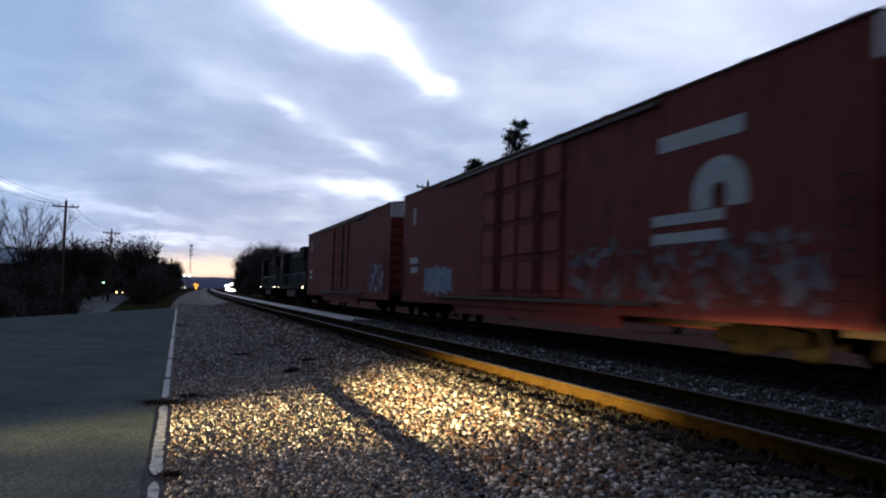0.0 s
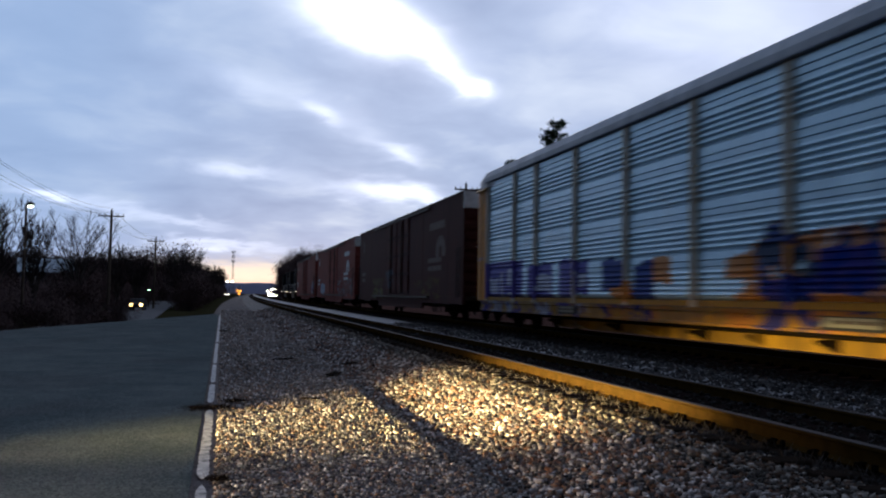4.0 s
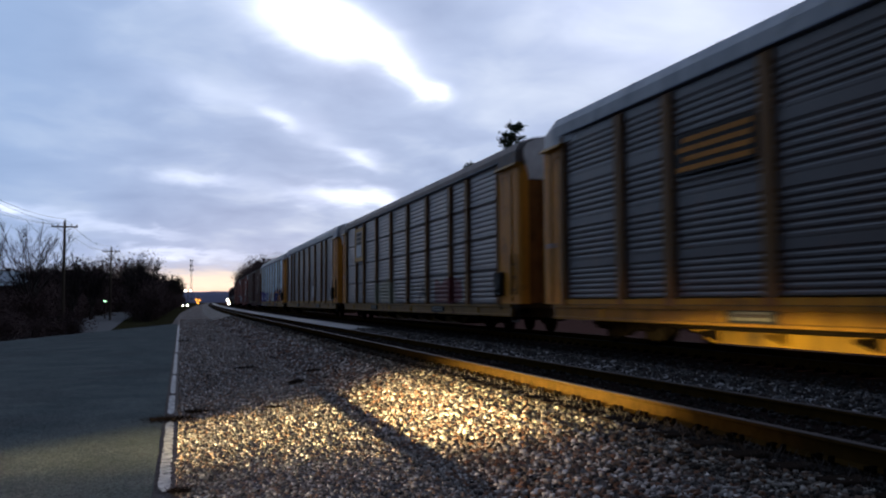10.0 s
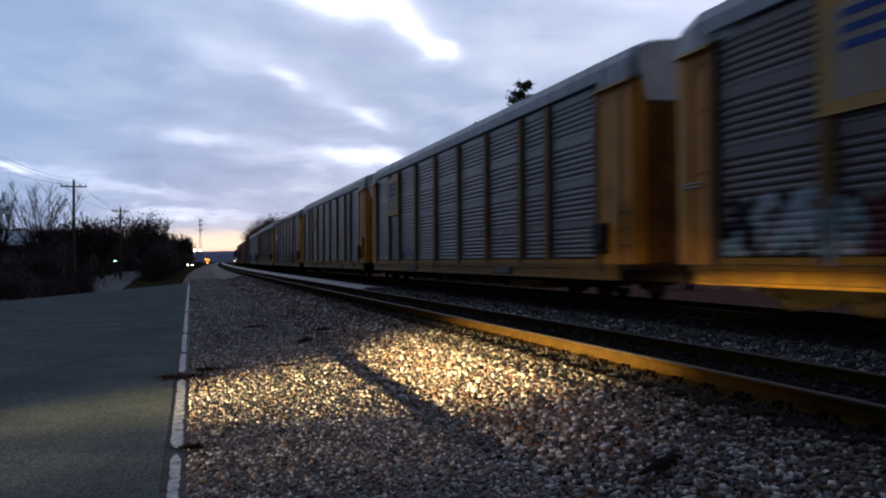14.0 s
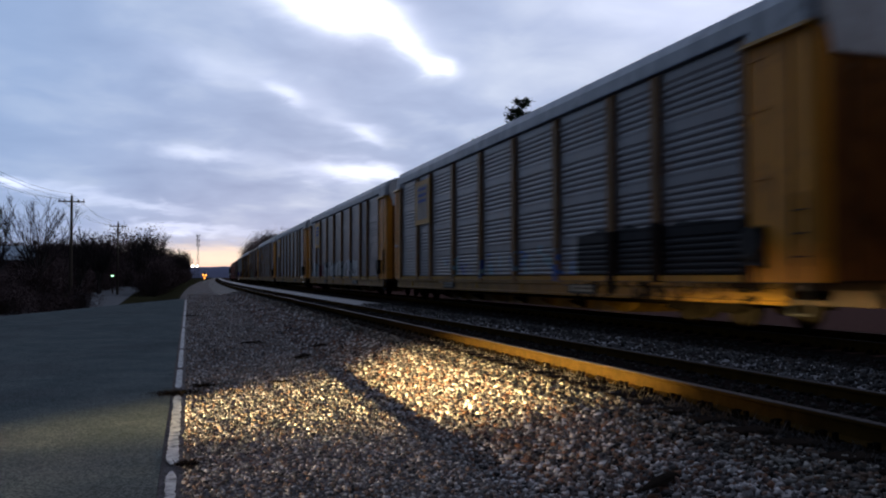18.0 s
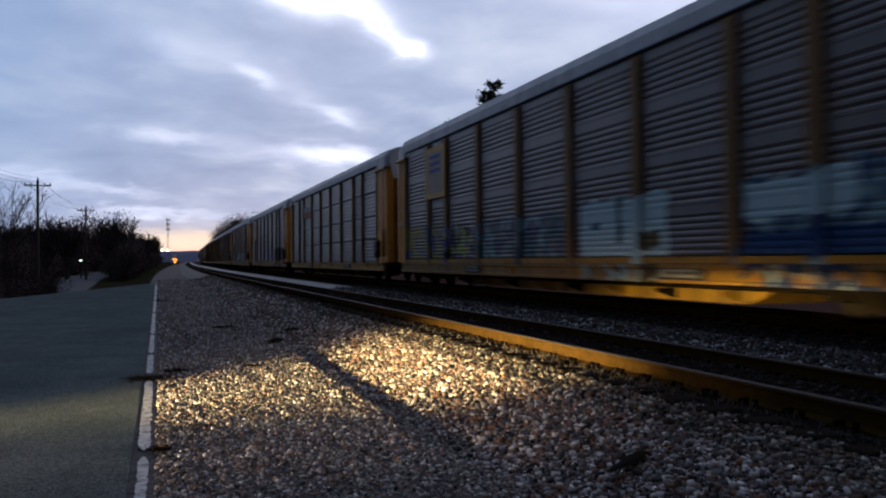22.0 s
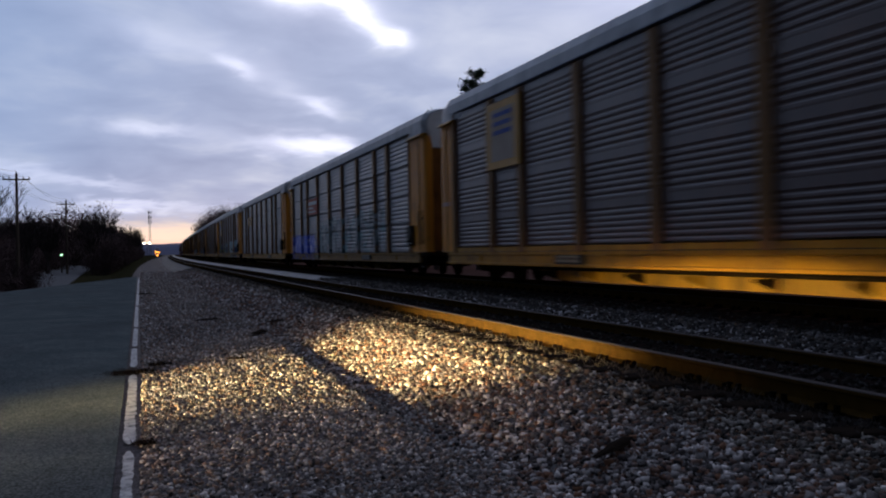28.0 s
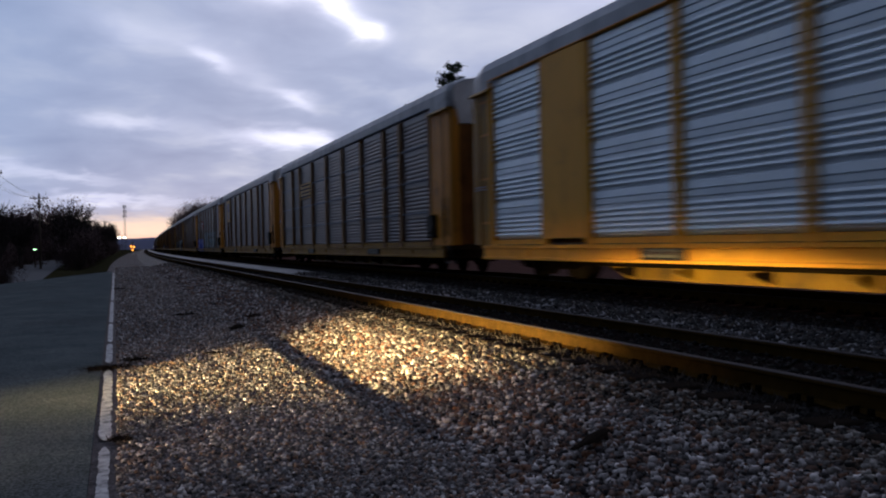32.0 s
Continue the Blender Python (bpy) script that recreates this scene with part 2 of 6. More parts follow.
def painted_panel(name, base, second, tags=(), metal=0.3, rust=(0.16, 0.07, 0.03), rust_amount=0.35, rough=0.55, gloss=0.22):
    """Weathered sheet steel in car space, with streaks, and spray paint in the given stretches:
    (y0, y1, z0, z1, colours, cover)."""
    m = bpy.data.materials.new(name)
    m.use_nodes = True
    nt = m.node_tree
    bsdf = nt.nodes["Principled BSDF"]
    tc = nt.nodes.new("ShaderNodeTexCoord")
    vec = tc.outputs["Object"]
    mp = nt.nodes.new("ShaderNodeMapping")
    mp.inputs["Scale"].default_value = (1, 1, 0.18)
    nt.links.new(vec, mp.inputs[0])
    f = ramp(nt, noisef(nt, mp.outputs[0], 2.6, 6.0, 0.65), [(0.34, (0,)), (0.68, (1,))])
    col = mixc(nt, f, (*base, 1), (*second, 1))
    g = ramp(nt, noisef(nt, vec, 1.1, 7.0, 0.7, 0.6), [(0.54, (0,)), (0.68, (1,))])
    col = mixc(nt, smath(nt, "MULTIPLY", g, rust_amount), col, (*rust, 1))
    sep = nt.nodes.new("ShaderNodeSeparateXYZ")
    nt.links.new(vec, sep.inputs[0])
    metal_s, gloss_s = metal, gloss
    for i, (y0, y1, z0, z1, colours, cover) in enumerate(tags):
        shift = nt.nodes.new("ShaderNodeMapping")
        shift.inputs["Location"].default_value = (0, 7.3 * i + 1.7, 3.1 * i)
        shift.inputs["Scale"].default_value = (0.01, 1, 1)
        nt.links.new(vec, shift.inputs[0])
        solid = cover >= 1.0      # one firm stroke of a single colour
        edge = smath(nt, "MULTIPLY", smath(nt, "SUBTRACT", noisef(nt, shift.outputs[0], 1.3, 3.0), 0.5), 0.55 if solid else 1.1)
        yy, zz = smath(nt, "ADD", sep.outputs[1], edge), smath(nt, "ADD", sep.outputs[2], edge)
        box = smath(nt, "MULTIPLY", smath(nt, "GREATER_THAN", yy, y0), smath(nt, "LESS_THAN", yy, y1))
        box = smath(nt, "MULTIPLY", box, smath(nt, "MULTIPLY", smath(nt, "GREATER_THAN", zz, z0), smath(nt, "LESS_THAN", zz, z1)))
        if solid:
            mask = smath(nt, "MULTIPLY", box, 0.93)
            col = mixc(nt, mask, col, (*colours[0], 1))
            metal_s = smath(nt, "MULTIPLY", metal_s, smath(nt, "SUBTRACT", 1.0, mask))
            gloss_s = smath(nt, "MULTIPLY", gloss_s, smath(nt, "SUBTRACT", 1.0, mask))
            continue
        hole = smath(nt, "LESS_THAN", noisef(nt, shift.outputs[0], 1.7, 2.0, 0.5, 1.6), cover)
        vor = nt.nodes.new("ShaderNodeTexVoronoi")
        vor.inputs["Scale"].default_value = 2.7
        wv = nt.nodes.new("ShaderNodeTexNoise")
        wv.inputs["Scale"].default_value = 1.2
        nt.links.new(shift.outputs[0], wv.inputs["Vector"])
        warped = vmath(nt, "ADD", shift.outputs[0], vmath(nt, "SCALE", wv.outputs["Color"]))
        nt.links.new(warped, vor.inputs["Vector"])
        pick = nt.nodes.new("ShaderNodeSeparateColor")
        nt.links.new(vor.outputs["Color"], pick.inputs[0])
        n = len(colours)
        paint = ramp(nt, pick.outputs[0], [(k / n, c) for k, c in enumerate(colours)], "CONSTANT")
        mask = smath(nt, "MULTIPLY", smath(nt, "MULTIPLY", box, hole), 0.92)
        col = mixc(nt, mask, col, paint)
        metal_s = smath(nt, "MULTIPLY", metal_s, smath(nt, "SUBTRACT", 1.0, mask))
        gloss_s = smath(nt, "MULTIPLY", gloss_s, smath(nt, "SUBTRACT", 1.0, mask))
    link_in(nt, bsdf.inputs["Base Color"], col)
    link_in(nt, bsdf.inputs["Metallic"], metal_s)
    bsdf.inputs["Roughness"].default_value = rough
    link_in(nt, bsdf.inputs["Specular IOR Level"], gloss_s)
    b = nt.nodes.new("ShaderNodeBump")
    b.inputs["Distance"].default_value = 0.006
    link_in(nt, b.inputs["Height"], noisef(nt, vec, 3.0, 4.0))
    link_in(nt, bsdf.inputs["Normal"], b.outputs[0])
    return m


M = {}
M["gravel"] = material("gravel", (0.072, 0.060, 0.062), (0.112, 0.096, 0.098), 9.0, 0.8, 0, 0.03, 22.0, (0.07, 0.06, 0.06), 0.5, 0.6, speck=0.5, sheen=0.08)
M["ballast"] = material("ballast", (0.075, 0.07, 0.072), (0.13, 0.122, 0.122), 14.0, 0.72, 0, 0.03, 18.0, (0.05, 0.045, 0.042), 0.7, 0.5, speck=0.5, sheen=0.1)
# paler base for the grazing sky sheen on the strip between the tracks
M["paleballast"] = material("sheen_pale_ballast", (0.22, 0.215, 0.225), (0.30, 0.29, 0.30), 12.0, 0.65, 0, 0.02, 18.0, (0.15, 0.14, 0.14), 0.5, 0.5, speck=0.4, sheen=0.4)
# black for oil between the rails and for the train's shade beside it
M["oily"] = material("oily_shaded_ballast", (0.012, 0.0085, 0.008), (0.022, 0.016, 0.015), 12.0, 0.95, 0, 0.04, 18.0)
# rusty tone, reddened further for the warm light seen under the train
M["warmbed"] = material("rusty_warmlit_ballast", (0.07, 0.036, 0.03), (0.10, 0.056, 0.048), 10.0, 0.95, 0, 0.04, 18.0)
M["asphalt"] = material("asphalt", (0.075, 0.092, 0.096), (0.110, 0.127, 0.129), 1.2, 0.85, 0, 0.004, 160.0, (0.08, 0.088, 0.092), 0.35, 0.7, speck=0.5, sheen=0.0)
M["road"] = material("road_surface", (0.13, 0.13, 0.135), (0.16, 0.16, 0.165), 0.8, 0.85, 0, 0.003, 120.0)
M["line"] = material("worn_line_paint", (0.52, 0.52, 0.53), (0.30, 0.30, 0.31), 8.0, 0.7, 0, 0.003, 90.0, (0.10, 0.105, 0.11), 9.0, 0.9)
M["earth"] = material("earth", (0.07, 0.055, 0.04), (0.045, 0.045, 0.03), 0.4, 0.95, 0, 0.05, 6.0)
M["grass"] = material("grass", (0.022, 0.024, 0.011), (0.042, 0.033, 0.019), 1.2, 0.95, 0, 0.05, 14.0)
M["rail"] = material("rusty_rail_steel", (0.036, 0.0205, 0.0055), (0.056, 0.031, 0.008), 6.0, 0.9, 0.0, 0.002, 60.0)
M["railhead"] = material("worn_rail_head", (0.05, 0.036, 0.034), (0.03, 0.022, 0.021), 20.0, 0.72, 0.4)
M["tie"] = material("creosoted_wood", (0.016, 0.012, 0.010), (0.028, 0.021, 0.017), 5.0, 0.85, 0, 0.008, 25.0, stretch=(0.3, 3, 3))
M["iron"] = material("dark_iron", (0.045, 0.035, 0.03), (0.09, 0.055, 0.035), 5.0, 0.65, 0.3, 0.003, 40.0)
# near-black so that the beam leaves the parts under the cars dark
M["truck"] = material("near_black_truck_steel", (0.005, 0.004, 0.003), (0.011, 0.008, 0.005), 4.0, 0.95, 0.0, 0.003, 30.0)
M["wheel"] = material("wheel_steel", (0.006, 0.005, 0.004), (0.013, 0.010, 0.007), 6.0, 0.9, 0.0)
M["yellow"] = painted_panel("weathered_yellow_paint", (0.40, 0.20, 0.010), (0.26, 0.125, 0.008), metal=0.0, rust=(0.09, 0.045, 0.015), rust_amount=0.8)
M["deepyellow"] = painted_panel("grimy_yellow_paint", (0.80, 0.33, 0.035), (0.56, 0.22, 0.028), metal=0.0, rust_amount=0.7)
M["brightyellow"] = painted_panel("bright_yellow_paint", (0.90, 0.43, 0.04), (0.76, 0.35, 0.035), metal=0.0, rust_amount=0.3)
M["post"] = painted_panel("dull_yellow_post_paint", (0.25, 0.117, 0.036), (0.175, 0.082, 0.027), metal=0.0, rust_amount=0.5)
# blotched dark for grime and for the shadows of the crossbearers
M["underyellow"] = painted_panel("grimy_shaded_underframe_yellow", (0.20, 0.11, 0.008), (0.04, 0.022, 0.005), metal=0.0, rust=(0.02, 0.013, 0.008), rust_amount=0.9)
M["palepost"] = painted_panel("dull_orange_post_paint", (0.36, 0.33, 0.30), (0.28, 0.25, 0.22), metal=0.0, rust_amount=0.4)
M["board"] = painted_panel("yellow_sign_board", (0.62, 0.34, 0.09), (0.50, 0.28, 0.09), metal=0.0, rust_amount=0.2)
M["blue"] = material("faded_blue_paint", (0.03, 0.07, 0.30), (0.05, 0.10, 0.34), 4.0, 0.6)
M["white"] = material("dulled_white_paint", (0.62, 0.62, 0.62), (0.48, 0.48, 0.48), 5.0, 0.6)
M["orange"] = material("orange_paint", (0.65, 0.25, 0.04), (0.5, 0.2, 0.04), 4.0, 0.6)
M["red"] = material("red_paint", (0.40, 0.075, 0.05), (0.28, 0.06, 0.045), 4.0, 0.6)
M["black"] = material("black_paint", (0.02, 0.02, 0.022), (0.035, 0.033, 0.03), 4.0, 0.6)
M["roof"] = painted_panel("galvanised_roof", (0.52, 0.54, 0.57), (0.33, 0.35, 0.39), metal=0.1, rust=(0.17, 0.15, 0.16), rust_amount=0.6)
M["darkroof"] = painted_panel("rusted_roof", (0.085, 0.065, 0.065), (0.12, 0.10, 0.10), metal=0.1, rust_amount=0.6)
M["wood"] = material("weathered_pole_wood", (0.09, 0.07, 0.055), (0.13, 0.105, 0.085), 4.0, 0.9, 0, 0.004, 40.0, stretch=(3, 3, 0.3))
M["bark"] = material("winter_bark", (0.06, 0.052, 0.05), (0.085, 0.074, 0.07), 3.0, 0.95)
M["twig"] = material("winter_twigs", (0.034, 0.029, 0.030), (0.05, 0.042, 0.042), 2.0, 0.95)
M["dryleaf"] = material("dry_winter_leaves", (0.088, 0.063, 0.065), (0.125, 0.088, 0.084), 1.5, 0.95)
M["needle"] = material("pine_needles", (0.014, 0.026, 0.014), (0.022, 0.036, 0.02), 2.0, 0.9)
# the blue of distant haze is put into the base colour
M["hill"] = material("hazy_wooded_hill", (0.17, 0.18, 0.27), (0.20, 0.21, 0.30), 0.02, 1.0)
M["steel"] = material("galvanised_steel", (0.35, 0.36, 0.38), (0.28, 0.29, 0.30), 5.0, 0.5, 0.6)
M["siding"] = material("pale_house_siding", (0.07, 0.08, 0.10), (0.06, 0.07, 0.085), 2.0, 0.8)
M["shingle"] = material("pale_metal_roofing", (0.46, 0.54, 0.62), (0.38, 0.46, 0.54), 3.0, 0.9)
M["carpaint"] = material("dark_car_paint", (0.02, 0.02, 0.025), (0.025, 0.025, 0.03), 2.0, 0.6)
M["glass"] = material("dark_window_glass", (0.006, 0.007, 0.009), None, 3.0, 0.5)
M["tyre"] = material("tyre_rubber", (0.02, 0.02, 0.02), None, 3.0, 0.9)
M["loco"] = painted_panel("black_locomotive_paint", (0.02, 0.02, 0.023), (0.035, 0.03, 0.03), metal=0.0, rust_amount=0.2, rough=0.8, gloss=0.05)
M["warmlamp"] = glow("warm_headlamp", (1.0, 0.78, 0.48), 14.0)
M["amberlamp"] = glow("amber_headlamp", (1.0, 0.62, 0.22), 7.0)
M["whitelamp"] = glow("white_lamp", (1.0, 0.90, 0.68), 16.0)
M["orangelamp"] = glow("orange_lamp", (1.0, 0.36, 0.05), 4.0)
M["greenlamp"] = glow("green_lamp", (0.45, 1.0, 0.55), 5.0)
M["paleLamp"] = glow("pale_street_lamp", (0.85, 1.0, 0.9), 5.0)
M["redlamp"] = glow("red_tail_lamp", (1.0, 0.08, 0.04), 4.0)


# -- mesh helpers --
def part(name, bm, mat, parent=None, label="", mats=()):
    me = bpy.data.meshes.new(name)
    bm.to_mesh(me)
    bm.free()
    for m in (mat, *mats):
        me.materials.append(m)
    ob = new(name, me)
    ob.parent = parent
    if label:
        ob["label"] = label
    return ob


def raw(name, verts, faces, mat, parent=None, label="", smooth=False):
    me = bpy.data.meshes.new(name)
    me.from_pydata(verts, [], faces)
    me.materials.append(mat)
    if smooth:
        me.polygons.foreach_set("use_smooth", [True] * len(me.polygons))
    ob = new(name, me)
    ob.parent = parent
    if label:
        ob["label"] = label
    return ob


def again(ob, parent, m=None):
    """Another object on the same mesh."""
    o = new(ob.name.split(".")[0], ob.data)
    o.parent = parent
    if m is not None:
        o.matrix_basis = m
    if "label" in ob:
        o["label"] = ob["label"]
    return o


def box(bm, x0, x1, y0, y1, z0, z1, bevel=0.0):
    g = bmesh.ops.create_cube(bm, size=1.0)
    for v in g["verts"]:
        v.co = Vector(((x0 + x1) / 2 + v.co.x * (x1 - x0), (y0 + y1) / 2 + v.co.y * (y1 - y0), (z0 + z1) / 2 + v.co.z * (z1 - z0)))
    if bevel:
        edges = list({e for v in g["verts"] for e in v.link_edges})
        bmesh.ops.bevel(bm, geom=edges, offset=bevel, segments=1, affect="EDGES")
    return g["verts"]


def rod(bm, a, b, r0, r1=None, n=8):
    """A round bar from a to b."""
    a, b = Vector(a), Vector(b)
    r1 = r0 if r1 is None else r1
    q = (b - a).to_track_quat("Z", "Y").to_matrix()
    rings = []
    for p, r in ((a, r0), (b, r1)):
        rings.append([bm.verts.new(p + q @ Vector((r * math.cos(2 * math.pi * i / n), r * math.sin(2 * math.pi * i / n), 0))) for i in range(n)])
    for i in range(n):
        bm.faces.new((rings[0][i], rings[0][(i + 1) % n], rings[1][(i + 1) % n], rings[1][i]))
    bm.faces.new(rings[0][::-1])
    bm.faces.new(rings[1])


def extrude_y(bm, prof, y0, y1, close=True):
    """A profile of (x, z) drawn out from y0 to y1."""
    a = [bm.verts.new((x, y0, z)) for x, z in prof]
    b = [bm.verts.new((x, y1, z)) for x, z in prof]
    n = len(prof)
    for i in range(n if close else n - 1):
        j = (i + 1) % n
        bm.faces.new((a[i], a[j], b[j], b[i]))
    if close:
        bm.faces.new(a[::-1])
        bm.faces.new(b)


def thing(name, label, category, m=None, group=""):
    ob = new(name)
    ob.empty_display_size = 0.3
    if m is not None:
        ob.matrix_basis = m
    return tagged(ob, label, category, group)


# -- the line of the tracks: straight past the camera, then a slight bend to the right --
TRACK_1, TRACK_2 = 5.32, 11.10
GAUGE = 1.435
STEP = 5.0
BEND = [(0.0, 0.0)]
for i in range(1, 420):
    y = i * STEP
    h = 0.0 if y < 50 else 1.2 * min(1.0, (y - 50) / 100) + 0.7 * min(1.0, max(0.0, (y - 150) / 250))
    BEND.append((BEND[-1][0] + STEP * math.tan(radians(h)), h))


def bend(y):
    """How far the line has moved to the right at y, and its heading in degrees."""
    if y <= 0:
        return 0.0, 0.0
    i = min(int(y / STEP), len(BEND) - 2)
    f = y / STEP - i
    return BEND[i][0] * (1 - f) + BEND[i + 1][0] * f, BEND[i][1] * (1 - f) + BEND[i + 1][1] * f


def along(y, x=0.0, z=0.0):
    off, h = bend(y)
    return pose(x + off, y, z, 0, 0, -h)


STATIONS = [-460, -200, -60, -20] + list(range(0, 60, 20)) + list(range(60, 500, 20)) + list(range(500, 2000, 100))


def strip(name, prof, mat, y0=-460, y1=1900, parent=None, close=False, label="", smooth=False):
    """A profile of (x, z) swept along the line of the tracks."""
    ys = [y0] + [y for y in STATIONS if y0 < y < y1] + [y1]
    verts, faces, n = [], [], len(prof)
    for y in ys:
        off = bend(y)[0]
        verts += [(x + off, y, z) for x, z in prof]
    for k in range(len(ys) - 1):
        for i in range(n if close else n - 1):
            j = (i + 1) % n
            faces.append((k * n + i, k * n + j, (k + 1) * n + j, (k + 1) * n + i))
    return raw(name, verts, faces, mat, parent, label, smooth)


GROUND = -0.50


# -- ground --
def lot_edge(y):
    """The far and left edge of the paved lot."""
    return -0.46 - (61.0 - y) * 0.262


def ground_height(x, y):
    road_side = lot_edge(min(max(y, 20), 61)) - 0.6
    off = bend(y)[0]
    if x - off > 14.5:
        return -0.62
    if x < road_side:
        return GROUND - 0.03 - min(1.0, (road_side - x) / 2.2) * 0.95 + 0.04 * noise.noise((x * 0.4, y * 0.4, 0))
    return GROUND - 0.03


def build_ground():
    xs = [-2400, -900, -300, -120, -60, -35, -24] + [-20 + i * 1.0 for i in range(0, 21)] + [4, 10, 14.4, 16, 24, 50, 120, 400, 1100, 2400]
    ys = [-900, -460, -200, -60, -20] + [i * 6.0 for i in range(0, 30)] + [190, 220, 260, 320, 400, 520, 700, 1000, 1500, 2600]
    verts = [(x, y, ground_height(x, y)) for y in ys for x in xs]
    n = len(xs)
    faces = [(j * n + i, j * n + i + 1, (j + 1) * n + i + 1, (j + 1) * n + i) for j in range(len(ys) - 1) for i in range(n - 1)]
    tagged(raw("ground", verts, faces, M["grass"], smooth=True), "dull winter grass and bare earth", "ground", kind="structure")
    # gravel apron between the lot and the tracks
    g = strip("gravel_apron", [(-0.6, GROUND - 0.02), (-0.1, GROUND + 0.004), (1.2, GROUND + 0.02), (2.05, GROUND + 0.035), (2.32, GROUND - 0.01), (2.6, GROUND)], M["gravel"])
    tagged(g, "grey crushed stone apron beside the tracks", "gravel", kind="structure")
    bed = [(2.3, GROUND - 0.1), (2.45, GROUND), (3.55, -0.23), (4.12, -0.17), (4.35, -0.16), (TRACK_1, -0.17), (6.3, -0.165), (7.0, -0.10),
           (7.9, -0.11), (8.9, -0.20), (10.0, -0.19), (TRACK_2, -0.17), (12.2, -0.17), (13.3, -0.20), (14.6, -0.56), (45.0, -0.58)]
    bed_ob = strip("ballast_bed", bed, M["ballast"])
    bed_ob.data.materials.append(M["oily"])
    bed_ob.data.materials.append(M["warmbed"])
    bed_ob.data.materials.append(M["paleballast"])
    n = len(bed) - 1
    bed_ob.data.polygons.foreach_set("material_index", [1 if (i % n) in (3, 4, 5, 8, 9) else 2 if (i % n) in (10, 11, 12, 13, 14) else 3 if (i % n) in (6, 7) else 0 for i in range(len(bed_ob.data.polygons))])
    tagged(bed_ob, "grey stone ballast bed under two tracks", "ballast", kind="structure")
    # paved lot with a worn edge line
    lot = [(-0.20, -40), (-0.20, 61)] + [(lot_edge(y), y) for y in (60, 50, 40, 30, 20)] + [(-11.5, 10), (-11.5, -40)]
    v = [(x, y, z) for z in (GROUND + 0.02, GROUND - 0.3) for x, y in lot]
    k = len(lot)
    faces = [tuple(range(k))[::-1]] + [(i, (i + 1) % k, (i + 1) % k + k, i + k) for i in range(k)]
    lot_ob = raw("pavement", v, faces, M["asphalt"])
    tagged(lot_ob, "worn grey asphalt lot beside the railway", "pavement", kind="structure")
    # road behind the verge
    rv, rf = [], []
    rows = [(20, -6.2), (48, -8.1), (125, -10.8), (200, -12.4), (225, -15.5), (250, -24), (290, -50), (340, -100)]
    for y, x in rows:
        for dx in (-3.3, 3.3):
            rv.append((x + dx, y, -1.40))
        for dx in (-3.3, 3.3):
            rv.append((x + dx, y, -1.60))
    for i in range(len(rows) - 1):
        a, b = 4 * i, 4 * i + 4
        rf += [(a, a + 1, b + 1, b), (a + 1, a + 3, b + 3, b + 1), (a + 2, a, b, b + 2)]
    tagged(raw("road", rv, rf, M["road"]), "two-lane asphalt road below the verge", "road", kind="structure")
    return lot_ob


LOT = build_ground()


def build_edge_line():
    """The worn white line at the lot's edge, broken into patches."""
    rng = random.Random(4)
    for y0, y1, w in ((-6.0, -1.4, 0.05), (-1.1, 2.7, 0.05), (3.0, 6.9, 0.045), (7.15, 11.25, 0.058), (12.0, 14.4, 0.055), (14.7, 18.3, 0.05), (18.6, 26.0, 0.05), (26.5, 39.0, 0.05), (39.6, 58.0, 0.055)):
        n = int((y1 - y0) / 0.06)
        left, right = [], []
        for i in range(n + 1):
            yy = y0 + (y1 - y0) * i / n
            k = min(1.0, 0.25 + 0.3 * i, 0.25 + 0.3 * (n - i))
            left.append((-0.11 - w * k * rng.uniform(0.72, 1.0), yy, GROUND + 0.024))
            right.append((-0.11 + w * k * rng.uniform(0.55, 0.95), yy, GROUND + 0.024))
        f = [(i, i + n + 1, i + n + 2, i + 1) for i in range(n)]
        raw("edge_line", left + right, f, M["line"], LOT, "worn white line paint")


build_edge_line()


# -- tracks --
def rail_profile(x):
    half = [(0.0, 0.0), (0.031, -0.003), (0.036, -0.010), (0.036, -0.034), (0.010, -0.046), (0.009, -0.142), (0.035, -0.155), (0.072, -0.166), (0.072, -0.175)]
    return [(x + a, z) for a, z in half] + [(x - a, z) for a, z in half[::-1][:-1]]


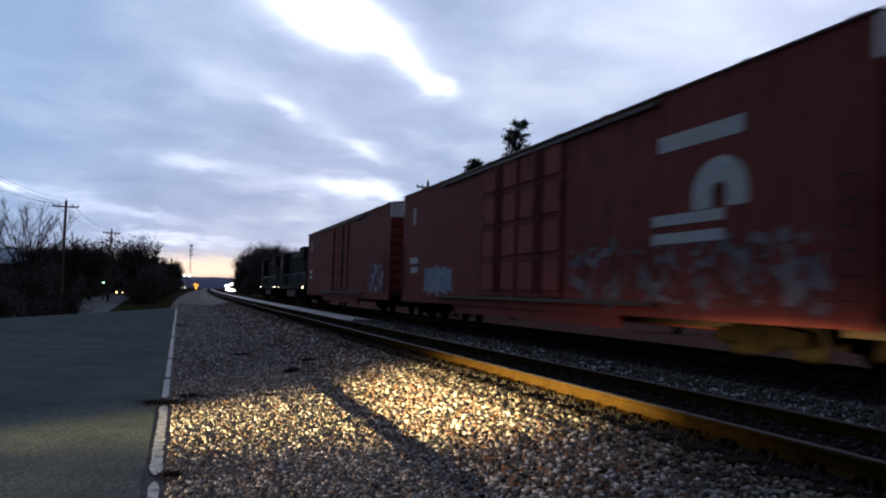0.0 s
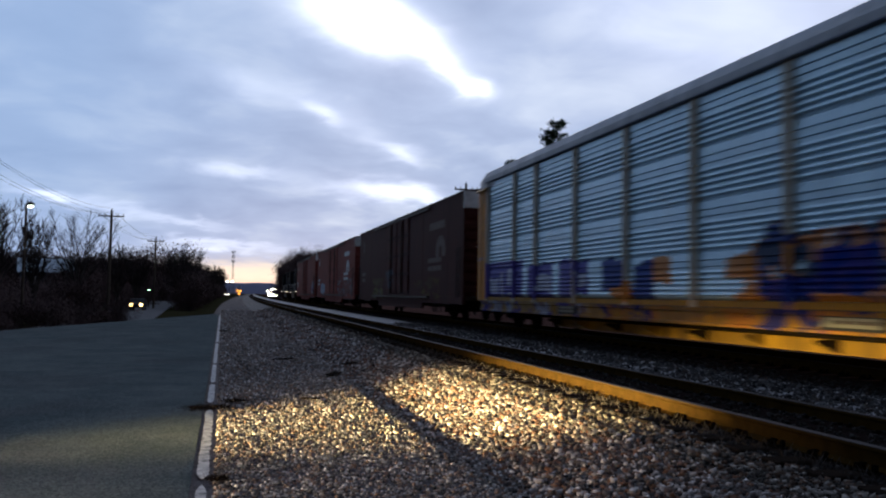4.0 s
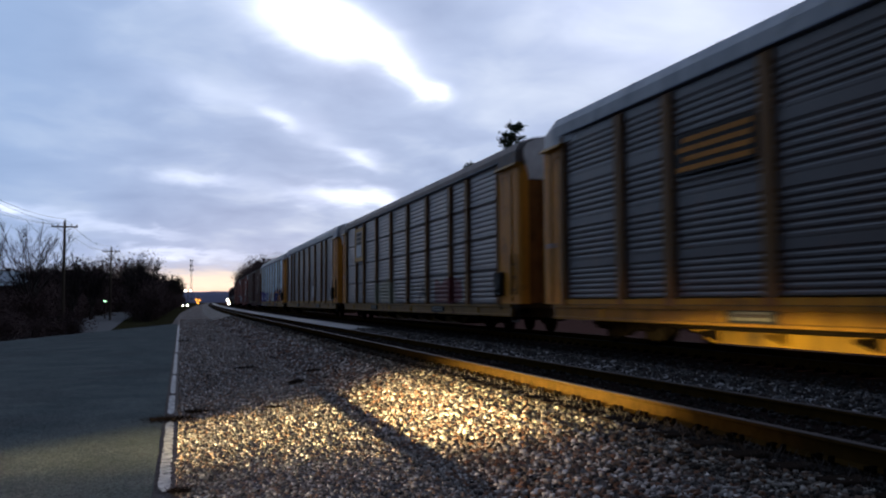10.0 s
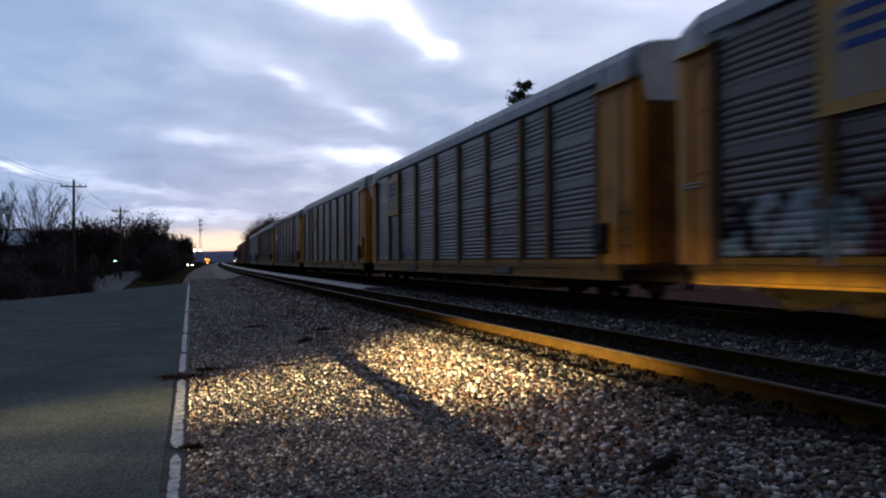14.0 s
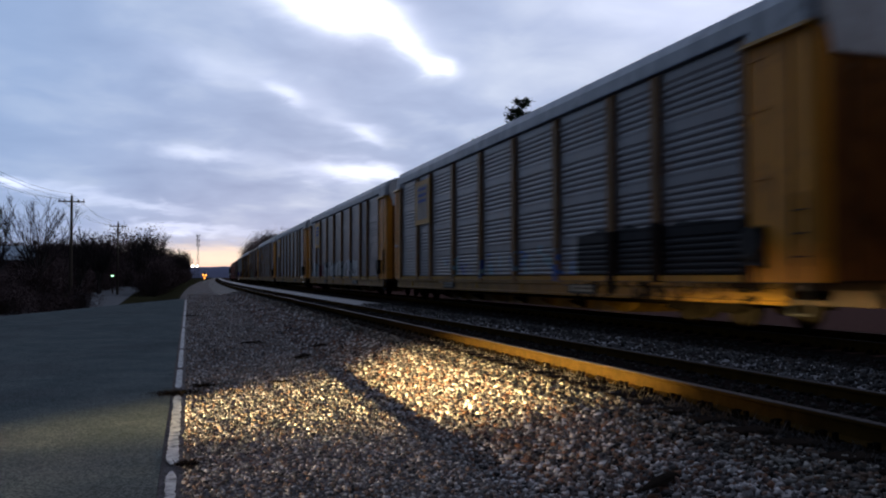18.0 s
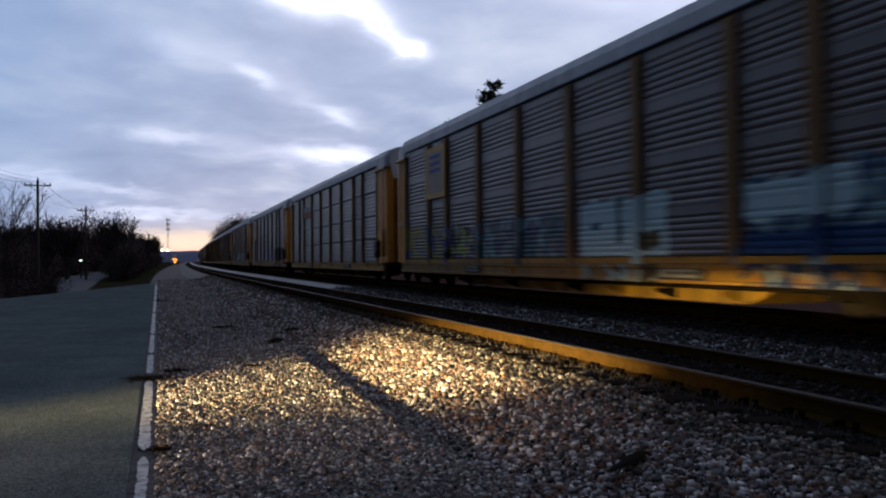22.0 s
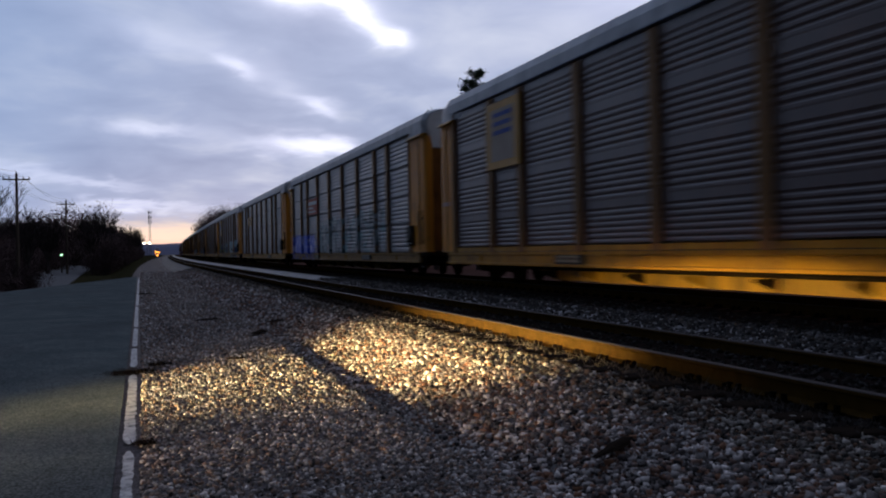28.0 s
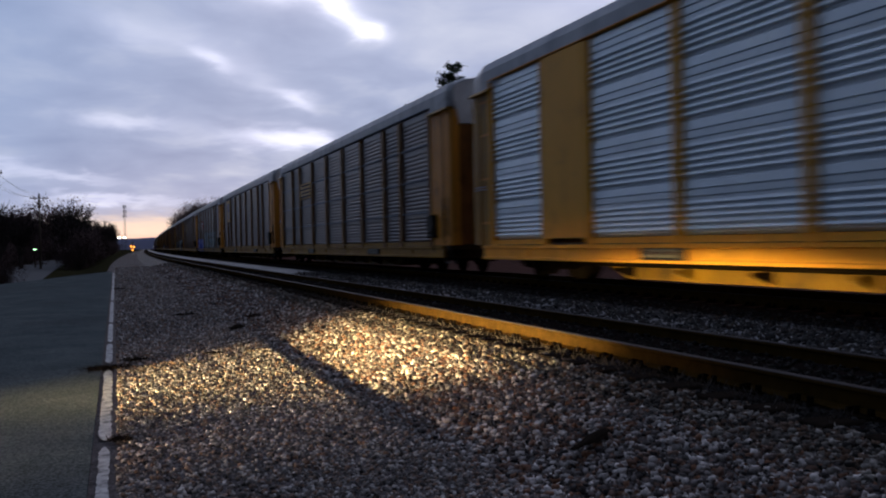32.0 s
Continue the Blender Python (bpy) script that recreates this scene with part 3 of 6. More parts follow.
def build_track(centre, label, cant=0.0):
    """cant: how far each rail stands above or below the level."""
    lean = pose(0, 0, 0, 0, math.degrees(cant / 0.754))
    t = thing("railway_track", label, "railway track", group="tracks")
    for s in (-1, 1):
        prof = [(x, z - s * cant) for x, z in rail_profile(centre + s * (GAUGE / 2 + 0.036))]
        r = strip("rail", prof, M["rail"], parent=t, close=True)
        r.data.materials.append(M["railhead"])
        n = len(prof)
        ids = [1 if (i % n) in (0, 1, n - 1, n - 2) else 0 for i in range(len(r.data.polygons))]
        r.data.polygons.foreach_set("material_index", ids)
    bm = bmesh.new()
    box(bm, -1.30, 1.30, -0.115, 0.115, -0.36, -0.178, 0.012)
    tie = part("tie", bm, M["tie"], t)
    small = []
    for s in (-1, 1):
        x = s * (GAUGE / 2 + 0.036)
        bm = bmesh.new()
        box(bm, x - 0.18, x + 0.18, -0.10, 0.10, -0.178, -0.166)
        for dx in (-0.105, 0.105):
            for dy in (-0.06, 0.06):
                box(bm, x + dx - 0.016, x + dx + 0.016, dy - 0.016, dy + 0.016, -0.17, -0.115)
        small.append(part("tie_plate", bm, M["truck"], tie))
        bm = bmesh.new()
        box(bm, x - 0.10, x + 0.10, 0.125, 0.15, -0.20, -0.135)
        small.append(part("rail_anchor", bm, M["truck"], tie))
    y0 = -9.0
    tie.matrix_basis = along(y0, centre) @ lean
    for i in range(1, 160):
        o = again(tie, t, along(y0 + i * 0.5, centre) @ lean)
        for piece in small:
            again(piece, o)
    verts, faces = [], []
    for i in range(160, 920):
        m = along(y0 + i * 0.5, centre) @ lean
        b = len(verts)
        for x, y, z in ((-1.3, -0.115, -0.178), (1.3, -0.115, -0.178), (1.3, 0.115, -0.178), (-1.3, 0.115, -0.178)):
            verts.append(m @ Vector((x, y, z + 0.006)))
        faces.append((b, b + 1, b + 2, b + 3))
    far = raw("far_tie_rest", [tuple(v) for v in verts], faces, M["tie"], t)
    far["kind"] = "stuff"


build_track(TRACK_1, "empty railway track with rusty rails and polished heads on ballast", 0.026)
build_track(TRACK_2, "railway track on ballast carrying the moving freight train")


# -- loose stone --
CUBE_V = np.array([(x, y, z) for x in (-1, 1) for y in (-1, 1) for z in (-1, 1)]) * 0.72
CUBE_F = np.array([(0, 1, 3), (0, 3, 2), (4, 6, 7), (4, 7, 5), (0, 4, 5), (0, 5, 1), (2, 3, 7), (2, 7, 6), (0, 2, 6), (0, 6, 4), (1, 5, 7), (1, 7, 3)])


def bed_height(x):
    xs = [-0.6, -0.1, 1.2, 2.05, 2.35, 2.6, 3.55, 3.95, 4.35, 5.32, 6.3, 7.0, 7.9, 8.9, 10.0, 14]
    zs = [-0.52, -0.496, -0.48, -0.465, -0.51, -0.46, -0.23, -0.18, -0.165, -0.17, -0.165, -0.10, -0.11, -0.20, -0.19, -0.19]
    return np.interp(x, xs, zs)


def stones(name, label, areas, mat, seed):
    """Loose angular stones; they thin out with distance, as one can no longer tell them apart."""
    rng = np.random.default_rng(seed)
    px, py, pr = [], [], []
    for x0, x1, y0, y1, n, lo, hi in areas:
        y = y0 * (y1 / y0) ** rng.random(n) if y0 > 0 else rng.uniform(y0, y1, n)
        px.append(rng.uniform(x0, x1, n)), py.append(y), pr.append((lo + (hi - lo) * rng.random(n) ** 2.0) * (0.9 + np.maximum(y, 0) / 60))
    px, py, pr = np.concatenate(px), np.concatenate(py), np.concatenate(pr)
    n = len(px)
    v = np.repeat(CUBE_V[None], n, 0) * rng.uniform(0.55, 1.35, (n, len(CUBE_V), 3))
    v *= (pr[:, None, None] * np.stack([rng.uniform(0.8, 1.3, n), rng.uniform(0.8, 1.3, n), rng.uniform(0.5, 0.9, n)], 1)[:, None, :])
    a = rng.uniform(0, 6.283, n)
    b = rng.uniform(-1.5, 1.5, n)
    y1_ = v[..., 1] * np.cos(b)[:, None] - v[..., 2] * np.sin(b)[:, None]
    z1_ = v[..., 1] * np.sin(b)[:, None] + v[..., 2] * np.cos(b)[:, None]
    x2 = v[..., 0] * np.cos(a)[:, None] - y1_ * np.sin(a)[:, None]
    y2 = v[..., 0] * np.sin(a)[:, None] + y1_ * np.cos(a)[:, None]
    z = bed_height(px) + pr * rng.uniform(-0.15, 0.45, n)
    co = np.stack([x2 + px[:, None], y2 + py[:, None], z1_ + z[:, None]], -1).reshape(-1, 3)
    f = (CUBE_F[None] + (np.arange(n) * len(CUBE_V))[:, None, None]).reshape(-1)
    me = bpy.data.meshes.new(name)
    me.vertices.add(len(co))
    me.vertices.foreach_set("co", co.reshape(-1))
    nf = len(f) // 3
    me.loops.add(len(f))
    me.loops.foreach_set("vertex_index", f)
    me.polygons.add(nf)
    me.polygons.foreach_set("loop_start", np.arange(nf) * 3)
    me.update(calc_edges=True)
    me.materials.append(mat)
    return tagged(new(name, me), label, "stones", kind="stuff")


def stone_material(name, dark, mid, light, tint):
    m = bpy.data.materials.new(name)
    m.use_nodes = True
    nt = m.node_tree
    bsdf = nt.nodes["Principled BSDF"]
    geo = nt.nodes.new("ShaderNodeNewGeometry")
    tc = nt.nodes.new("ShaderNodeTexCoord")
    col = ramp(nt, geo.outputs["Random Per Island"], [(0.0, dark), (0.25, mid), (0.5, tint), (0.62, mid), (0.8, light), (1.0, dark)])
    f = ramp(nt, noisef(nt, tc.outputs["Object"], 45.0, 4.0), [(0.35, (0.75,)), (0.65, (1.2,))])
    col = mixc(nt, 1.0, col, f, "MULTIPLY")
    g = ramp(nt, noisef(nt, tc.outputs["Object"], 0.7, 4.0), [(0.4, (0.8,)), (0.65, (1.1,))])
    col = mixc(nt, 1.0, col, g, "MULTIPLY")
    link_in(nt, bsdf.inputs["Base Color"], col)
    bsdf.inputs["Roughness"].default_value = 0.9
    bsdf.inputs["Specular IOR Level"].default_value = 0.1
    return m


M["stone"] = stone_material("crushed_limestone", (0.03, 0.028, 0.028), (0.235, 0.215, 0.207), (0.74, 0.69, 0.665), (0.31, 0.19, 0.135))
# darker copy of the limestone, for the weaker light near the train
M["shoulder"] = stone_material("darkened_crushed_limestone", (0.014, 0.012, 0.013), (0.15, 0.13, 0.128), (0.74, 0.68, 0.655), (0.235, 0.115, 0.07))
# darker still, to put the dimness beside the rail into the stones
M["dimstone"] = stone_material("dimmed_brown_stone", (0.014, 0.013, 0.012), (0.09, 0.08, 0.074), (0.42, 0.385, 0.35), (0.13, 0.075, 0.05))
# darker near stones, as the strip shows no sheen close by
M["dullstone"] = stone_material("dull_grey_stone", (0.014, 0.013, 0.013), (0.052, 0.050, 0.051), (0.15, 0.146, 0.148), (0.06, 0.045, 0.038))
# near-black stones: oil, and shade by the train put into the colour
M["oily_shade_stone"] = stone_material("oily_shaded_stone", (0.006, 0.006, 0.006), (0.014, 0.013, 0.013), (0.05, 0.047, 0.046), (0.02, 0.015, 0.012))
stones("ballast_stones", "loose angular grey ballast stones on the shoulder", [
    (2.25, 3.6, 2.2, 70, 30000, 0.015, 0.034), (2.25, 3.6, -7, 2.3, 8500, 0.018, 0.036)], M["shoulder"], 3)
stones("dim_stones", "ballast stones at the top of the shoulder, coloured darker for weak light", [(3.5, 4.16, 2.2, 70, 13000, 0.015, 0.034), (3.5, 4.2, -7, 2.3, 1800, 0.018, 0.036)], M["dimstone"], 23)
stones("dull_stones", "dull grey ballast stones between the tracks", [(6.6, 7.95, 3, 34, 8500, 0.016, 0.036)], M["dullstone"], 13)
stones("oily_shaded_stones", "ballast stones by the rails, darkened for oil and shade", [(4.08, 4.5, 2.2, 50, 3400, 0.014, 0.032), (4.7, 6.6, 3, 40, 5000, 0.016, 0.034), (7.9, 9.6, 3, 40, 4000, 0.016, 0.034)], M["oily_shade_stone"], 9)
stones("gravel_stones", "loose mixed gravel on the flat apron", [(-0.02, 2.5, 2.6, 75, 64000, 0.008, 0.022), (-0.02, 2.5, -7, 2.7, 19000, 0.010, 0.024)], M["stone"], 5)


# -- the train --
PITCH = 29.91
SIDE = 1.60
POSTS = [-12.6, -9.6, -7.62, -4.55, -1.5, 1.56, 4.62, 7.68, 9.67, 12.6]


def build_truck(car, y, mat):
    """A two-axle truck: side frames, bolster, and wheelsets."""
    bm = bmesh.new()
    box(bm, -1.05, 1.05, y - 0.2, y + 0.2, 0.38, 0.66, 0.02)
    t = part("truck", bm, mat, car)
    for s in (-1, 1):
        bm = bmesh.new()
        prof = [(-1.25, 0.36), (-1.25, 0.60), (-0.75, 0.66), (-0.3, 0.74), (0.3, 0.74), (0.75, 0.66), (1.25, 0.60), (1.25, 0.36), (1.0, 0.34),
                (0.8, 0.48), (0.42, 0.26), (0.3, 0.20), (-0.3, 0.20), (-0.42, 0.26), (-0.8, 0.48), (-1.0, 0.34)]
        a = [bm.verts.new((s * 1.0, y + p, z)) for p, z in prof]
        b = [bm.verts.new((s * 1.14, y + p, z)) for p, z in prof]
        n = len(prof)
        for i in range(n):
            bm.faces.new((a[i], a[(i + 1) % n], b[(i + 1) % n], b[i]))
        bm.faces.new(a[::-1]), bm.faces.new(b)
        for d in (-0.12, 0.0, 0.12):
            rod(bm, (s * 1.17, y + d, 0.28), (s * 1.17, y + d, 0.58), 0.05)
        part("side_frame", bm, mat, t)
        for d in (-0.89, 0.89):
            bm = bmesh.new()
            rod(bm, (s * 0.70, y + d, 0.42), (s * 0.79, y + d, 0.42), 0.45, 0.45, 24)
            rod(bm, (s * 0.79, y + d, 0.42), (s * 0.83, y + d, 0.42), 0.42, 0.36, 24)
            rod(bm, (s * 0.83, y + d, 0.42), (s * 1.2, y + d, 0.42), 0.11, 0.09, 12)
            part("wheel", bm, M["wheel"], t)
    return t


def coupler(car, end, y):
    bm = bmesh.new()
    box(bm, -0.12, 0.12, min(end * y, end * (y + 0.55)), max(end * y, end * (y + 0.55)), 0.72, 0.98, 0.03)
    box(bm, -0.2, 0.16, min(end * (y + 0.4), end * (y + 0.75)), max(end * (y + 0.4), end * (y + 0.75)), 0.68, 1.02, 0.06)
    rod(bm, (0.35, end * y, 0.7), (0.30, end * (y + 0.5), 0.35), 0.025)
    part("coupler", bm, M["iron"], car)


def ladder(car, s, y, z0, z1, mat, depth=0.0):
    bm = bmesh.new()
    x = s * (SIDE + 0.05)
    for dy in (-0.2, 0.2):
        rod(bm, (x, y + dy, z0), (x, y + dy, z1), 0.018, n=6)
    z = z0 + 0.15
    while z < z1:
        rod(bm, (x, y - 0.2, z), (x, y + 0.2, z), 0.014, n=6)
        z += 0.38
    part("ladder", bm, mat, car)


def panel_mesh(s, y0, y1, z0, z1, kind):
    """Sheet between two posts. kind: fine (close corrugation), seam (tiers with open joints), rib (broad rolled ribs)."""
    pts = []
    x = s * (SIDE - 0.06)
    cuts = [z0, 2.03, 3.09, 4.21, z1]
    for a, b in zip(cuts, cuts[1:]):
        h = b - a
        if kind == "seam":
            pts += [(x - s * 0.07, a), (x - s * 0.07, a + 0.042), (x + s * 0.012, a + 0.043)]
            n = 6
            for i in range(n):
                c = a + 0.07 + (h - 0.10) * i / n
                pts += [(x + s * 0.009, c), (x + s * 0.009, c + 0.06), (x - s * 0.004, c + 0.11), (x - s * 0.004, c + 0.135)]
            pts.append((x + s * 0.012, b - 0.004))
        elif kind == "fine":
            for i in range(6):
                c = a + h * (0.03 + 0.13 * i)
                pts += [(x + s * 0.008, c), (x + s * 0.008, c + 0.045), (x - s * 0.009, c + 0.072), (x - s * 0.009, c + 0.092)]
            pts += [(x + s * 0.006, a + h * 0.82), (x + s * 0.004, a + h * 0.995)]
        else:
            for i in range(5):
                c = a + h * (0.05 + 0.118 * i)
                pts += [(x - s * 0.045, c), (x - s * 0.045, c + 0.03), (x + s * 0.022, c + 0.042), (x + s * 0.028, c + 0.06), (x + s * 0.014, c + 0.105)]
            for i in range(2):
                c = a + h * (0.68 + 0.14 * i)
                pts += [(x + s * 0.014, c), (x - s * 0.036, c + 0.004), (x - s * 0.036, c + 0.028), (x + s * 0.016, c + 0.034)]
            pts += [(x + s * 0.004, a + h * 0.995)]
    pts.append((x, z1))
    pts += [(x - s * 0.10, z1), (x - s * 0.10, z0)]
    verts = [(px, yy, z) for yy in (y0, y1) for px, z in pts]
    n = len(pts)
    faces = [(i, (i + 1) % n, (i + 1) % n + n, i + n) for i in range(n)]
    if s < 0:
        faces = [f[::-1] for f in faces]
    return verts, faces


def stripes(car, s, y0, y1, z0, z1, mat, rows, name="stripe", slant=0.0, short=1.0):
    """Lettering too blurred to read, as bars."""
    h = (z1 - z0) / (2 * rows - 1)
    for i in range(rows):
        bm = bmesh.new()
        zz = z0 + 2 * i * h
        e = y0 + (y1 - y0) * (1.0 if i % 2 else short)
        box(bm, s * (SIDE + 0.06), s * (SIDE + 0.068), y0, e, zz, zz + h)
        part(name, bm, mat, car)


def leaf(bm, pl, s, e, z0, z1):
    """An upright sheet that follows (x, y) points, 5 cm thick."""
    rings = [[bm.verts.new((s * max(0.0, x - d), e * (y - d), z)) for x, y in pl] for d, z in ((0, z0), (0, z1), (0.05, z1), (0.05, z0))]
    for i in range(len(pl) - 1):
        for k in range(4):
            bm.faces.new((rings[k][i], rings[k][i + 1], rings[(k + 1) % 4][i + 1], rings[(k + 1) % 4][i]))
    bmesh.ops.recalc_face_normals(bm, faces=bm.faces)


def build_autorack(style, base, second, label, tags=(), board="blue", roof="roof", sill="yellow", rust=0.3, wide=False):
    car = thing("autorack", label, "rail car", group="autorack cars of the train")
    # tint: the ribbed racks a little bluer, the others a little less green
    base, second = [[c * g for c, g in zip(col, (1.04, 1.06, 1.09) if style == "rib" else (1.03, 0.96, 1.01))] for col in (base, second)]
    skin = painted_panel("weathered_rack_panels", base, second, tags, metal=0.3 if style == "rib" else 0.0, rust=(0.16, 0.07, 0.03) if style == "rib" else (0.12, 0.048, 0.028), rust_amount=rust if style == "rib" else rust + 0.2, rough=0.42, gloss=0.5 if style == "rib" else 0.8)
    low = 0.93 if style == "seam" else 1.06
    z0, z1 = low + 0.005, 5.30
    bm = bmesh.new()
    box(bm, -1.5, 1.5, -14.1, 13.6, 0.80, 0.95)
    part("deck", bm, M["iron"], car)
    bm = bmesh.new()
    box(bm, -0.35, 0.35, -14.2, 13.7, 0.50, 0.80, 0.02)
    part("centre_sill", bm, M["iron"], car)
    bm = bmesh.new()
    prof = [(-7.9, 0.42), (-7.2, 0.17), (7.2, 0.17), (7.9, 0.42)]
    q = [[bm.verts.new((x, y, z)) for y, z in prof] for x in (-0.95, 0.95)]
    bm.faces.new(q[0]), bm.faces.new(q[1][::-1])
    for i in range(3):
        bm.faces.new((q[0][i], q[0][i + 1], q[1][i + 1], q[1][i]))
    bmesh.ops.recalc_face_normals(bm, faces=bm.faces)
    # pipes added to keep the gap below the side sill dark
    for x in (-1.05, 1.05):
        pipe = bmesh.new()
        rod(pipe, (x, -12.0, 0.47), (x, 12.0, 0.47), 0.045, n=8)
        part("brake_pipe", pipe, M["truck"], car, "near-black brake pipe, added in the dark gap below the side sill")
    part("fishbelly_sill", bm, M["underyellow"], car, "grimy yellow deep centre sill, darkened for shade under the car")
    for s in (-1, 1):
        for k in range(8):
            y = -7.0 + 2.0 * k
            bm = bmesh.new()
            a = [bm.verts.new((s * x, y - 0.04, z)) for x, z in ((0.94, 0.19), (0.94, 0.42), (1.40, 0.42), (1.40, 0.36))]
            b = [bm.verts.new((s * x, y + 0.04, z)) for x, z in ((0.94, 0.19), (0.94, 0.42), (1.40, 0.42), (1.40, 0.36))]
            for i in range(4):
                bm.faces.new((a[i], a[(i + 1) % 4], b[(i + 1) % 4], b[i]))
            bm.faces.new(a), bm.faces.new(b)
            bmesh.ops.recalc_face_normals(bm, faces=bm.faces)
            # every other one near black, as dark notches across the lit sill
            part("crossbearer", bm, M["truck"] if k % 2 else M["underyellow"], car)
    post_mat = M["brightyellow"] if wide else M["palepost"] if style == "rib" else M["post"]
    if tags:
        post_mat = painted_panel("sprayed_post_paint", (0.62, 0.52, 0.40) if style == "rib" else (0.25, 0.117, 0.036), (0.46, 0.38, 0.29) if style == "rib" else (0.175, 0.082, 0.027), tags, metal=0.0, rust_amount=0.4)
    sill_mat = M[sill] if not tags else painted_panel("weathered_sill_paint", (0.27, 0.136, 0.009), (0.16, 0.078, 0.007), [(a, b, -1, 9, [[v * 0.5 for v in k] for k in c], cv * 0.5) for a, b, z, zz, c, cv in tags], metal=0.0, rust_amount=0.5)
    for s in (-1, 1):
        bm = bmesh.new()
        extrude_y(bm, [(s * 1.46, 0.545), (s * 1.60, 0.545), (s * 1.60, 0.60), (s * 1.555, 0.62), (s * 1.555, 0.82), (s * 1.60, 0.84), (s * 1.60, 0.915), (s * 1.46, 0.915)][::s], -13.6, 13.3)
        part("side_sill", bm, sill_mat, car)
        for y in (-10.6, -6.0, -2.0, 2.0, 6.0, 10.6):
            bm = bmesh.new()
            box(bm, s * 1.555, s * 1.59, y - 0.05, y + 0.05, 0.615, 0.825)
            part("sill_rib", bm, M[sill], car)
        for pa, pb in ((4.6, 5.7), (-6.7, -5.4)):
            bm = bmesh.new()
            box(bm, s * 1.555, s * 1.606, pa - 0.12, pb + 0.12, 0.605, 0.835)
            part("panel_backing", bm, M["black"], car, "black patch behind the lettering panel")
            bm = bmesh.new()
            box(bm, s * 1.60, s * 1.612, pa, pb, 0.655, 0.815)
            plate = part("reporting_panel", bm, M["panelgrey"], car, "dirty white panel with blurred lettering")
            for la, lb in ((0.08, 0.38), (0.44, 0.66), (0.74, 0.98), (1.02, 1.06)):
                bm = bmesh.new()
                box(bm, s * 1.612, s * 1.617, pa + la, pa + lb, 0.71, 0.77)
                part("lettering_bar", bm, M["iron"], plate)
        for i, y in enumerate(POSTS):
            w = 0.10 if style == "rib" else 0.15 if 0 < i < len(POSTS) - 1 else 0.09
            cuts = [0.92, 5.28] if style != "seam" else [0.92, 2.03, 3.09, 4.21, 5.28]
            for za, zb in zip(cuts, cuts[1:]):
                bm = bmesh.new()
                box(bm, s * (SIDE - 0.08), s * (SIDE + 0.02), y - w, y + w, za + (0.04 if za > 1.2 else 0), zb, 0.012)
                part("post", bm, post_mat, car)
        for i in range(len(POSTS) - 1):
            a, b = POSTS[i] + 0.10, POSTS[i + 1] - 0.10
            if wide and i == len(POSTS) - 3:
                bm = bmesh.new()
                box(bm, s * (SIDE - 0.07), s * (SIDE + 0.03), a - 0.05, b + 0.05, z0, z1)
                part("plain_panel", bm, M["brightyellow"], car, "plain yellow sheet panel")
                continue
            if style != "seam":
                bm = bmesh.new()
                box(bm, s * 1.47, s * 1.597, a + 0.02, b - 0.02, 0.932, low, 0.008)
                part("base_strip", bm, M[sill], car, "yellow strip along the foot of the panel")
            v, f = panel_mesh(s, a, b, z0, z1, style)
            raw("side_panel", v, f, skin, car)
        if board:
            y0, y1 = 7.74, 9.61
            if board in ("blue", "white"):
                bm = bmesh.new()
                box(bm, s * (SIDE + 0.0), s * (SIDE + 0.058), y0 - 0.16, y1 + 0.16, 3.25, 5.10, 0.01)
                part("sign_board", bm, M["board"], car, "yellow board with blurred emblem")
                bm = bmesh.new()
                box(bm, s * (SIDE + 0.05), s * (SIDE + 0.062), y0 + 0.16, y1 - 0.16, 3.45, 4.9)
                part("board_face", bm, M["boardface"], car, "greyish faded face of the sign board")
                stripes(car, s, y0 + 0.32, y1 - 0.36, 4.18, 4.8, M["blue"] if board == "blue" else M["black"], 3)
                if board == "white":
                    bm = bmesh.new()
                    box(bm, s * (SIDE + 0.06), s * (SIDE + 0.068), y0 + 0.30, y1 - 0.30, 3.52, 4.14, 0.0)
                    part("white_emblem", bm, M["endwhite"], car)
            else:
                y0, y1 = 4.85, 7.35
                bm = bmesh.new()
                if board == "red":
                    box(bm, s * SIDE, s * (SIDE + 0.03), y0, y1, 3.95, 4.25)
                    part("sign_stripe", bm, M["red"], car, "red stripe board")
                    for z, zz, mt in ((3.82, 3.94, "black"), (4.26, 4.62, "boardgrey")):
                        bm = bmesh.new()
                        box(bm, s * SIDE, s * (SIDE + 0.02), y0, y1, z, zz)
                        part("sign_stripe", bm, M[mt], car)
                elif board == "redboard":
                    y0, y1 = 4.45, 7.2
                    box(bm, s * SIDE, s * (SIDE + 0.03), y0, y1, 3.16, 4.08, 0.006)
                    part("sign_board", bm, M["red"], car, "faded red board with blurred white lettering")
                    for k, (za, zb, cut) in enumerate(((3.72, 3.92, 0.25), (3.50, 3.62, 1.2), (3.28, 3.38, 0.6))):
                        bm = bmesh.new()
                        box(bm, s * (SIDE + 0.03), s * (SIDE + 0.036), y0 + cut, y1 - 0.15, za, zb)
                        part("lettering_bar", bm, M["white"], car)
                else:
                    box(bm, s * SIDE, s * (SIDE + 0.03), y0, y1, 3.5, 4.3)
                    part("sign_board", bm, M["black"] if board == "orange" else M["board"], car, "board with blurred lettering")
                    for k in range(4):
                        bm = bmesh.new()
                        box(bm, s * (SIDE + 0.03), s * (SIDE + 0.036), y0 + 0.1, y1 - 0.1 - 0.2 * (k % 2), 3.56 + 0.19 * k, 3.66 + 0.19 * k)
                        part("stripe", bm, M["orange"] if board == "orange" else M["black"], car)
        # eave
        bm = bmesh.new()
